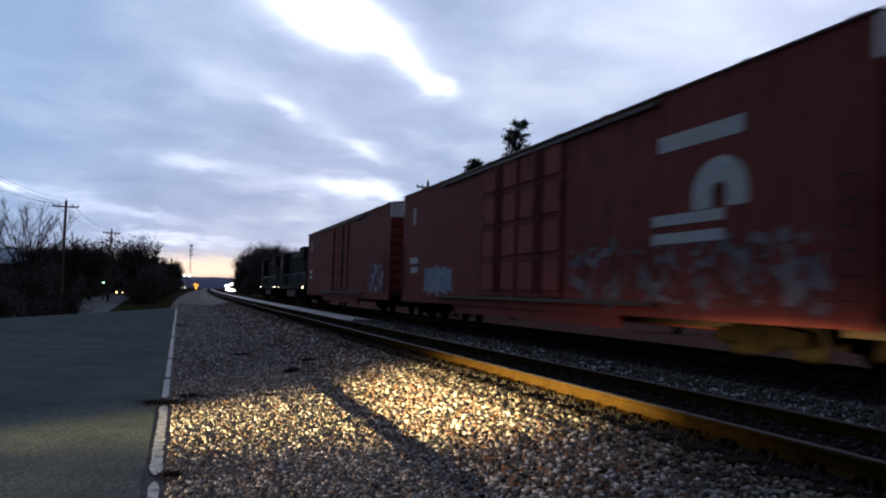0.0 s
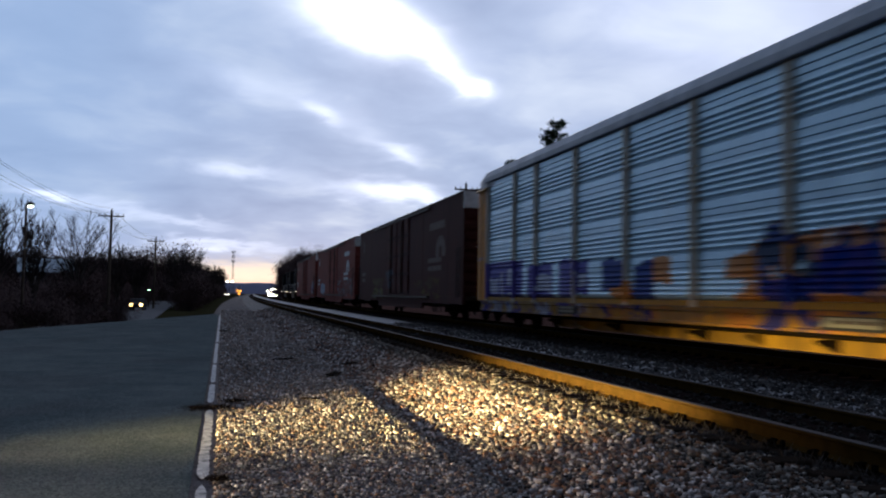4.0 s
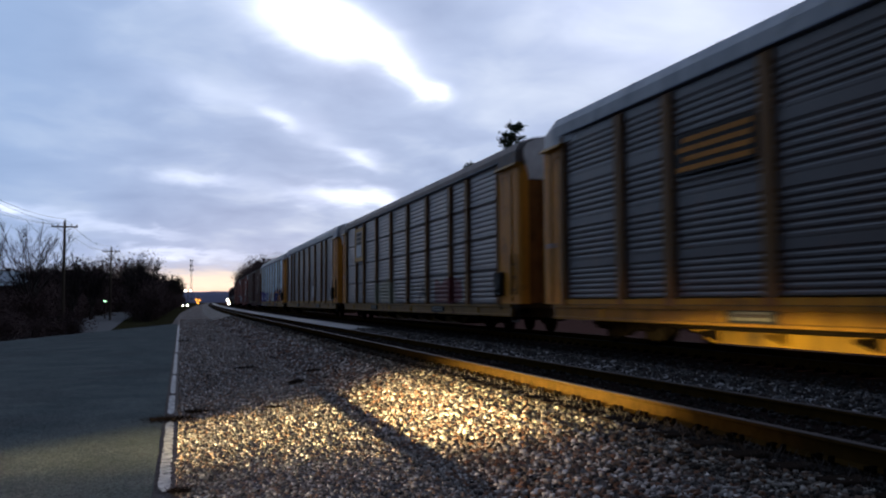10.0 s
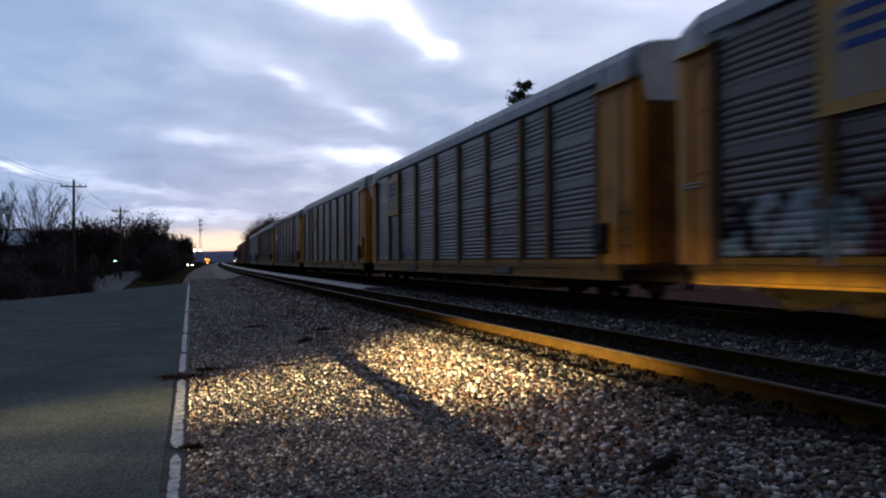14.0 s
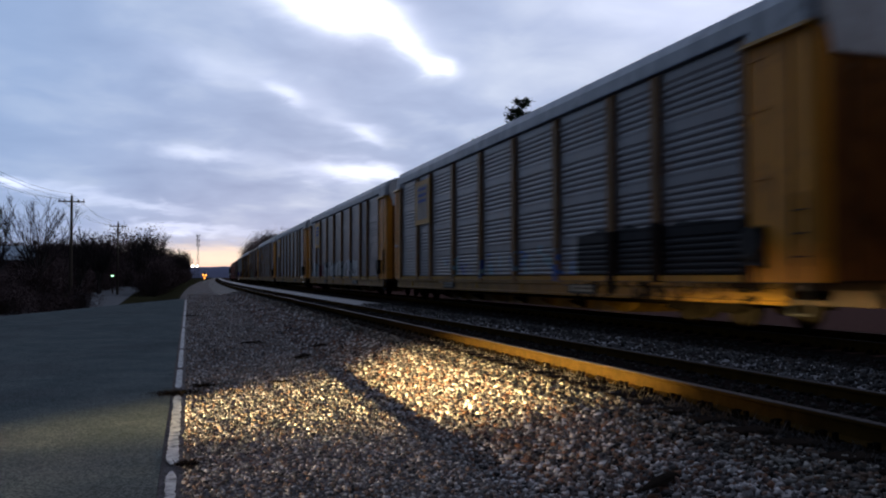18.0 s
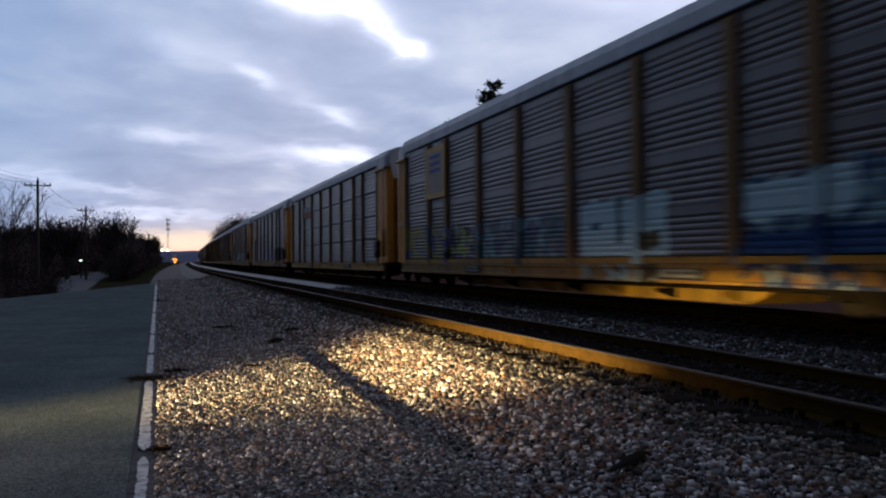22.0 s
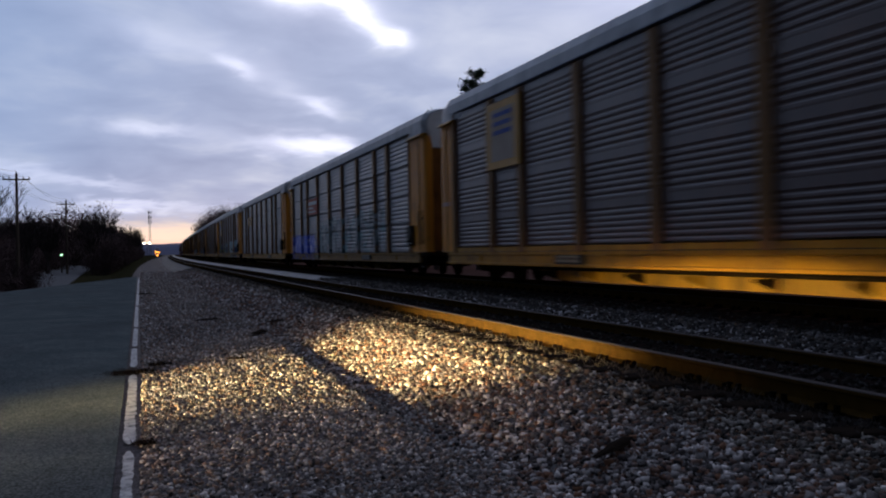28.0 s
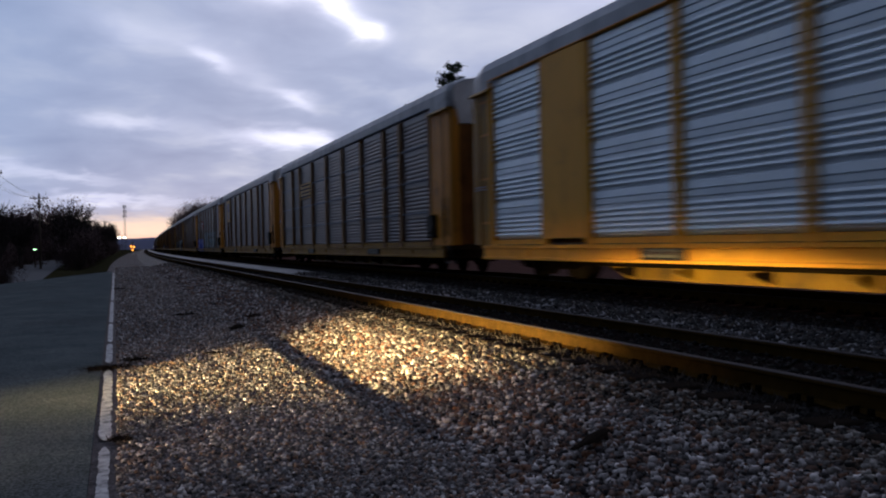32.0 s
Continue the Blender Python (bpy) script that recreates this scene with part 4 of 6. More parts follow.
        extrude_y(bm, [(s * 1.50, 5.335), (s * 1.645, 5.335), (s * 1.645, 5.362), (s * 1.50, 5.362)][::s], -12.69, 12.69)
        part("eave_rail", bm, M["deepyellow"] if wide else M["boardgrey"], car)
        ladder(car, s, -14.0, 1.2, 2.4, M["black"])
    # roof, falling away at the ends
    crest = 0.0 if (style == "rib" and not wide) or roof == "darkroof" else 0.11
    prof = [(-1.63, 5.365), (-1.625, 5.52), (-1.50, 5.76), (-1.1, 5.92), (-0.5, 6.0), (0, 6.02), (0.5, 6.0), (1.1, 5.92), (1.50, 5.76), (1.625, 5.52), (1.63, 5.365)]
    prof = [(x, z + crest * min(1.0, (z - 5.365) / 0.155)) for x, z in prof]
    bm = bmesh.new()
    ys = [(-14.40, 5.16, 0.93), (-14.2, 5.16, 1), (-12.72, 5.16, 1), (-12.70, 5.365, 1)] + [(-9.2 + 3.05 * i, 5.365, 1) for i in range(7)]
    ys += [(12.70, 5.365, 1), (12.72, 5.16, 1), (13.1, 5.16, 1), (13.86, 5.16, 0.74)]
    rings = []
    for y, foot, k in ys:
        rings.append([bm.verts.new((x * (0.93 + 0.07 * (k == 1)), y, foot if z < 5.4 else 5.365 + (z - 5.365) * k)) for x, z in prof])
    for a, b in zip(rings, rings[1:]):
        for i in range(len(prof) - 1):
            bm.faces.new((a[i], a[i + 1], b[i + 1], b[i]))
    bm.faces.new(rings[0]), bm.faces.new(rings[-1][::-1])
    bm.faces.new([r[0] for r in rings] + [r[-1] for r in rings][::-1])
    part("roof", bm, M[roof], car)
    for k in range(9):
        bm = bmesh.new()
        y = -12.2 + 3.05 * k
        a = [bm.verts.new((x * 1.006, y - 0.04, z + 0.012)) for x, z in prof]
        b = [bm.verts.new((x * 1.006, y + 0.04, z + 0.012)) for x, z in prof]
        for i in range(len(prof) - 1):
            bm.faces.new((a[i], a[i + 1], b[i + 1], b[i]))
        part("roof_seam", bm, M[roof], car)
    # end doors: flat yellow corner leaves, and middle leaves darkened for the shade between cars
    for e in (-1, 1):
        reach = 14.40 if e < 0 else 13.88
        for s in (-1, 1):
            bm = bmesh.new()
            pl = [(1.60, 12.66), (1.60, reach - 0.18), (1.57, reach - 0.05), (1.48, reach), (1.30, reach)]
            leaf(bm, pl, s, e, 0.93, 5.05)
            d = part("end_door", bm, M["deepyellow"] if sill != "brightyellow" else M["yellow"], car, "yellow steel corner leaf of the end door")
            for k, (xa, xb) in enumerate(((1.30, 0.86), (0.84, 0.44), (0.42, 0.02))):
                bm = bmesh.new()
                leaf(bm, [(xa, reach - 0.02), (xa - 0.05, reach - 0.05), (xb + 0.05, reach - 0.05), (xb, reach - 0.02)], s, e, 0.96, 4.62)
                part("door_leaf", bm, M["enddark"], car, "middle leaf of the end door, coloured dark for the shade between cars")
            for z in (1.5, 2.7, 3.9, 4.8):
                bm = bmesh.new()
                box(bm, s * 1.545, s * 1.62, min(e * 12.75, e * 13.2), max(e * 12.75, e * 13.2), z, z + 0.06)
                part("door_hinge", bm, M["deepyellow"], d)
            bm = bmesh.new()
            box(bm, s * 1.59, s * 1.625, min(e * (reach - 0.62), e * (reach - 0.58)), max(e * (reach - 0.62), e * (reach - 0.58)), 0.97, 5.02)
            part("door_joint", bm, M["enddark"], d)
            for z in (3.05, 3.12) if e > 0 else ():
                bm = bmesh.new()
                rod(bm, (s * 1.64, e * 12.9, z - 0.6), (s * 1.64, e * 13.6, z - 0.6), 0.014, n=6)
                part("grab_iron", bm, M["steel"], d)
            if e < 0:
                bm = bmesh.new()
                box(bm, s * 1.60, s * 1.70, -13.12, -12.68, 1.22, 1.86, 0.05)
                rod(bm, (s * 1.70, -12.90, 1.62), (s * 1.78, -12.90, 1.62), 0.28, 0.28, 16)
                rod(bm, (s * 1.66, -12.90, 1.24), (s * 1.62, -12.90, 0.75), 0.02, n=6)
                part("hand_brake", bm, M["black"], car, "black hand brake housing and wheel")
                bm = bmesh.new()
                for dy in (-0.24, 0.24):
                    rod(bm, (s * 1.56, -13.9 + dy, 1.0), (s * 1.56, -13.9 + dy, 0.40), 0.022, n=6)
                rod(bm, (s * 1.56, -14.14, 0.40), (s * 1.56, -13.66, 0.40), 0.022, n=6)
                part("sill_step", bm, M["black"], car)
        bm = bmesh.new()
        extrude_y(bm, [(-1.74, 5.055), (1.74, 5.055), (1.66, 5.155), (-1.66, 5.155)], 12.62 if e > 0 else -14.30, 13.75 if e > 0 else -12.62)
        part("door_header", bm, M["yellow"], car)
        bm = bmesh.new()
        fit_z = 0.90 if e < 0 else 0.70
        rim = [(-1.28, 4.64), (1.28, 4.64)] + [(x * 0.9, max(5.17, 5.365 + (z - 5.365) * fit_z)) for x, z in prof[::-1]]
        extrude_y(bm, rim, *sorted((e * (reach - 0.1), e * (reach + 0.03))))
        part("roof_end_sheet", bm, M["endwhite"], car, "pale galvanised sheet over the end doors")
        coupler(car, e, 14.2 if e < 0 else 13.75)
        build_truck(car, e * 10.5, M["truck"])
    return car


def build_boxcar(base, second, label, tags, emblem, faded):
    car = thing("boxcar", label, "rail car", group="boxcars of the train")
    skin = painted_panel("weathered_boxcar_paint", base, second, tags, metal=0.0, rust=(0.05, 0.018, 0.014), rust_amount=0.5, rough=0.75, gloss=0.12)
    bm = bmesh.new()
    box(bm, -1.5, 1.5, -13.4, 13.4, 0.9, 1.05)
    part("floor_frame", bm, M["iron"], car)
    bm = bmesh.new()
    box(bm, -0.35, 0.35, -13.6, 13.6, 0.55, 0.9)
    part("centre_sill", bm, M["iron"], car)
    pale = painted_panel("chalky_door_paint", [c * 1.5 + 0.006 for c in base], [c * 1.1 + 0.004 for c in second], tags, metal=0.0, rust=(0.05, 0.018, 0.014), rust_amount=0.6, rough=0.75, gloss=0.12)
    z0, z1 = 1.05, 5.40
    for s in (-1, 1):
        # side sheets in panels with lapped joints
        ys = [-13.45, -11.0, -8.6, -6.2, -3.1, 3.1, 6.2, 8.6, 11.0, 13.45]
        for i in range(len(ys) - 1):
            if i == 4:
                continue
            bm = bmesh.new()
            box(bm, s * 1.46, s * (1.55 + 0.006 * (i % 2)), ys[i], ys[i + 1], z0, z1)
            part("side_sheet", bm, skin, car)
        for k, (a, b) in enumerate(((-3.07, -0.02), (0.02, 3.07))):
            bm = bmesh.new()
            box(bm, s * 1.46, s * 1.575, a, b, z0 + 0.03, z1 - 0.12, 0.015)
            door = part("sliding_door", bm, skin, car)
            for z in (1.2, 2.25, 3.3, 4.35):
                for q in range(2):
                    w = (b - a) / 2
                    bm = bmesh.new()
                    box(bm, s * 1.575, s * 1.61, a + 0.1 + q * w, a + w * (q + 1) - 0.1, z + 0.08, z + 0.92, 0.012)
                    part("door_panel", bm, pale, door)
            for d in (-0.25, 0.25):
                bm = bmesh.new()
                c = (a + b) / 2 + d
                rod(bm, (s * 1.63, c, 1.15), (s * 1.63, c, 5.1), 0.025, n=6)
                part("lock_rod", bm, M["iron"], door)
        for z in (1.0, 5.26):
            bm = bmesh.new()
            box(bm, s * 1.5, s * 1.66, -7.6, 7.6, z - 0.05, z + 0.05)
            part("door_track", bm, M["iron"], car)
        bm = bmesh.new()
        extrude_y(bm, [(s * 1.42, 0.72), (s * 1.55, 0.72), (s * 1.55, 1.045), (s * 1.42, 1.045)][::s], -13.4, 13.4)
        part("side_sill", bm, skin, car)
        bm = bmesh.new()
        box(bm, s * 1.40, s * 1.50, -6.0, 6.0, 0.42, 0.72)
        part("sill_gusset", bm, skin, car)
        for y in (-13.0, 13.0):
            ladder(car, s, y, 1.0, 3.1, M["black"])
        # emblem and lettering as plain shapes
        x0, x1 = s * 1.558, s * 1.566
        mat = M["white"] if not faded else M["faded"]
        if emblem:
            bm = bmesh.new()
            box(bm, x0, x1, -10.4, -7.6, 4.16, 4.50)
            part("emblem_bar", bm, mat, car)
            for z, a, b in ((2.62, -9.85, -7.4), (2.24, -9.85, -7.4)):
                bm = bmesh.new()
                box(bm, x0, x1, a, b, z, z + 0.22)
                part("emblem_bar", bm, mat, car)
            bm = bmesh.new()
            outer = [(-10.55 + 0.85 * (1 - math.cos(t * math.pi / 12)), 3.15 + 0.68 * math.sin(t * math.pi / 12)) for t in range(13)]
            inner = [(-9.7 - 0.22 * math.cos(t * math.pi / 12), 3.15 + 0.2 * math.sin(t * math.pi / 12)) for t in range(13)]
            a = [bm.verts.new((x1, y, z)) for y, z in outer]
            b = [bm.verts.new((x1, y, z)) for y, z in inner]
            for i in range(12):
                bm.faces.new((a[i], a[i + 1], b[i + 1], b[i]))
            for q in ((a[0], b[0]), (a[12], b[12])):
                bm.faces.new((q[0], q[1], bm.verts.new((x1, q[1].co.y, 2.86)), bm.verts.new((x1, q[0].co.y, 2.86))))
            part("emblem_arch", bm, mat, car)
        for z, a, b in ((4.0, 11.4, 11.75), (2.35, 10.9, 12.1), (1.95, 10.9, 12.0)):
            bm = bmesh.new()
            box(bm, x0, x1, a, b, z, z + (0.75 if z > 3 else 0.24))
            part("reporting_mark", bm, mat, car)
    bm = bmesh.new()
    extrude_y(bm, [(-1.60, 5.40), (-1.60, 5.44), (-0.9, 5.54), (0, 5.58), (0.9, 5.54), (1.60, 5.44), (1.60, 5.40)], -13.5, 13.5)
    part("roof", bm, M["darkroof"], car)
    for k in range(11):
        bm = bmesh.new()
        y = -13.0 + 2.6 * k
        extrude_y(bm, [(-1.61, 5.40), (-1.61, 5.47), (-0.9, 5.57), (0, 5.61), (0.9, 5.57), (1.61, 5.47), (1.61, 5.40)], y - 0.05, y + 0.05)
        part("roof_seam", bm, M["darkroof"], car)
    for e in (-1, 1):
        bm = bmesh.new()
        pts = [(1.05, 0.0)]
        for i in range(8):
            z = 1.15 + i * 0.44
            pts += [(z, 0.0), (z + 0.1, 0.07), (z + 0.26, 0.07), (z + 0.36, 0.0)]
        pts.append((4.72, 0.0))
        a = [bm.verts.new((-1.5, e * (13.46 + d), z)) for z, d in pts]
        b = [bm.verts.new((1.5, e * (13.46 + d), z)) for z, d in pts]
        for i in range(len(pts) - 1):
            bm.faces.new((a[i], a[i + 1], b[i + 1], b[i]) if e > 0 else (a[i], b[i], b[i + 1], a[i + 1]))
        part("end_wall", bm, skin, car)
        bm = bmesh.new()
        box(bm, -1.56, 1.56, min(e * 13.40, e * 13.54), max(e * 13.40, e * 13.54), 4.72, 5.41)
        part("end_top_panel", bm, M["endwhite"], car, "dirty white upper end panel")
        bm = bmesh.new()
        box(bm, -1.2, 1.2, min(e * 13.5, e * 13.95), max(e * 13.5, e * 13.95), 1.0, 1.06)
        part("end_platform", bm, M["iron"], car)
        coupler(car, e, 13.45)
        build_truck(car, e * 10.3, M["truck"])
    return car


def build_locomotive(label):
    car = thing("locomotive", label, "locomotive", group="locomotives of the train")
    bm = bmesh.new()
    box(bm, -1.5, 1.5, -10.8, 10.8, 1.15, 1.5, 0.03)
    part("frame", bm, M["loco"], car)
    bm = bmesh.new()
    extrude_y(bm, [(-0.95, 1.5), (0.95, 1.5), (0.95, 4.2), (0.7, 4.5), (-0.7, 4.5), (-0.95, 4.2)], -9.9, 5.2)
    part("long_hood", bm, M["loco"], car)
    for y in (-8, -5.5, -3, -0.5, 2):
        for s in (-1, 1):
            bm = bmesh.new()
            box(bm, s * 0.95, s * 0.985, y - 1.0, y + 1.0, 1.7, 3.9, 0.01)
            part("hood_door", bm, M["loco"], car)
    bm = bmesh.new()
    box(bm, -1.5, 1.5, -9.4, -6.4, 3.7, 4.7, 0.06)
    part("radiator_wing", bm, M["loco"], car)
    bm = bmesh.new()
    box(bm, -1.5, 1.5, 5.2, 7.9, 1.5, 4.65, 0.08)
    cab = part("cab", bm, M["loco"], car)
    for s in (-1, 1):
        bm = bmesh.new()
        box(bm, s * 1.49, s * 1.515, 5.6, 7.4, 3.3, 4.1, 0.01)
        part("cab_window", bm, M["glass"], cab)
    bm = bmesh.new()
    box(bm, -0.95, 0.95, 7.9, 9.9, 1.5, 3.2, 0.12)
    part("short_hood", bm, M["loco"], car)
    bm = bmesh.new()
    box(bm, -1.3, 1.3, -3.2, 3.2, 0.4, 1.15, 0.12)
    part("fuel_tank", bm, M["iron"], car)
    for s in (-1, 1):
        bm = bmesh.new()
        rod(bm, (s * 1.48, -10.4, 2.5), (s * 1.48, 5.2, 2.5), 0.02, n=6)
        for k in range(8):
            rod(bm, (s * 1.48, -10.2 + 2.1 * k, 1.5), (s * 1.48, -10.2 + 2.1 * k, 2.5), 0.018, n=6)
        part("handrail", bm, M["white"], car, "pale handrail")
        for y in (-9.5, 8.5):
            bm = bmesh.new()
            rod(bm, (s * 1.46, y, 1.32), (s * 1.53, y, 1.32), 0.07, n=10)
            part("step_light", bm, M["warmlamp"], car, "small lit step lamp")
    for e in (-1, 1):
        build_truck(car, e * 6.6, M["truck"])
        build_truck(car, e * 8.2, M["truck"])
        coupler(car, e, 10.8)
    return car


# darker than the corner leaves: shade of the end face in the colour
M["enddark"] = material("shaded_brown_end_door", (0.32, 0.13, 0.035), (0.17, 0.07, 0.022), 2.0, 0.8)
M["boardface"] = material("faded_sign_face", (0.46, 0.38, 0.32), (0.38, 0.31, 0.26), 2.0, 0.7)
M["panelgrey"] = material("dulled_lettering_panel", (0.26, 0.25, 0.20), (0.17, 0.16, 0.13), 6.0, 0.7)
M["boardgrey"] = material("pale_blue_grey_board", (0.24, 0.27, 0.33), (0.2, 0.22, 0.27), 2.0, 0.7)
M["faded"] = material("faded_emblem_paint", (0.13, 0.085, 0.075), (0.19, 0.14, 0.125), 5.0, 0.7)
M["endwhite"] = material("dirty_galvanised_end", (0.80, 0.80, 0.80), (0.62, 0.61, 0.61), 2.5, 0.6, 0.1)

W, K, B_, O_, G_, P_, C_, R_ = (0.46, 0.46, 0.50), (0.012, 0.012, 0.015), (0.03, 0.05, 0.26), (0.42, 0.15, 0.04), (0.17, 0.21, 0.05), (0.11, 0.10, 0.25), (0.20, 0.32, 0.35), (0.12, 0.03, 0.035)
GREY, GREY2 = (0.046, 0.036, 0.034), (0.028, 0.022, 0.021)
BROWN, BROWN2 = (0.085, 0.040, 0.032), (0.042, 0.021, 0.018)
RED1, RED2 = (0.27, 0.060, 0.048), (0.18, 0.042, 0.035)
CARS = []      # car, place of its middle at the start


def build_train():
    first = -5.87
    box_specs = [
        (-2, RED1, RED2, "oxide-red hi-cube boxcar with faint graffiti", [(-12.5, -9.0, 1.2, 2.6, (W, B_, C_), 0.5)], False, False),
        (-1, (0.28, 0.062, 0.05), RED2, "oxide-red hi-cube boxcar with white emblem and grey graffiti", [(6.2, 9.8, 1.1, 2.1, ((0.34, 0.45, 0.5), W, (0.32, 0.35, 0.5)), 0.66), (-12.5, -3.6, 1.0, 2.3, ((0.25, 0.24, 0.26), (0.18, 0.18, 0.20), (0.16, 0.06, 0.05)), 0.52)], True, False),
        (0, (0.075, 0.019, 0.016), (0.05, 0.014, 0.013), "very dark brown hi-cube boxcar with a faded emblem", [(4.4, 7.6, 0.9, 2.1, ((0.22, 0.22, 0.09), (0.18, 0.17, 0.13), (0.05, 0.03, 0.03)), 0.5), (1.0, 3.4, 1.5, 2.5, ((0.18, 0.21, 0.25), (0.14, 0.17, 0.21)), 0.5), (-9.6, -4.6, 0.9, 2.0, ((0.15, 0.12, 0.05), (0.09, 0.04, 0.025), (0.12, 0.09, 0.06)), 0.47)], True, True)]
    for k, a, b, label, tags, emblem, faded in box_specs:
        CARS.append((build_boxcar(a, b, label, tags, emblem, faded), -6.4 - 29.35 * k))
    WHITE, WHITE2 = (0.58, 0.76, 0.84), (0.44, 0.60, 0.69)
    VIOLET, PALE, NAVY, RUSTY = ((0.10, 0.075, 0.36),), ((0.62, 0.64, 0.74),), ((0.015, 0.035, 0.24),), ((0.60, 0.24, 0.06),)
    TEAL, DEEP = ((0.46, 0.60, 0.63),), ((0.025, 0.06, 0.16),)
    BLOCKS = [(y0, y1, z0, z1, c, 1.0) for y0, y1, z0, z1, c in (
        (8.9, 13.2, 0.98, 2.3, VIOLET), (11.4, 12.3, 1.2, 1.7, PALE), (9.8, 10.5, 1.5, 1.95, PALE), (10.95, 11.2, 0.9, 1.9, PALE), (9.9, 10.3, 0.9, 1.25, PALE),
        (6.3, 8.5, 1.0, 2.1, VIOLET), (6.5, 7.6, 1.25, 1.75, PALE), (4.9, 5.9, 0.98, 2.15, VIOLET), (3.8, 4.6, 1.15, 2.1, VIOLET), (3.9, 4.5, 1.4, 1.75, PALE),
        (1.6, 3.0, 1.25, 2.05, NAVY), (1.3, 2.5, 0.98, 1.4, RUSTY), (0.2, 1.3, 0.95, 1.95, NAVY), (-0.5, 0.25, 1.4, 2.0, RUSTY))]
    SWIRLS = [(y0, y1, z0, z1, c, 1.0) for y0, y1, z0, z1, c in (
        (-5.2, -3.7, 0.98, 1.45, NAVY), (-6.6, -5.2, 1.2, 1.95, NAVY), (-3.6, -2.6, 1.45, 1.9, RUSTY), (-3.7, -2.7, 0.9, 1.2, RUSTY), (-6.2, -5.1, 0.9, 1.2, RUSTY))]
    BUBBLE = [(y0, y1, z0, z1, c, 1.0) for y0, y1, z0, z1, c in (
        (-5.6, -2.0, 0.9, 2.35, TEAL), (-5.4, -4.6, 1.25, 1.6, ((0.10, 0.07, 0.03),)), (-3.9, -3.7, 1.3, 2.4, ((0.03, 0.04, 0.05),)), (-2.9, -2.5, 1.7, 1.9, DEEP),
        (-10.4, -7.9, 1.7, 2.35, TEAL), (-11.0, -7.9, 0.98, 1.5, DEEP))]
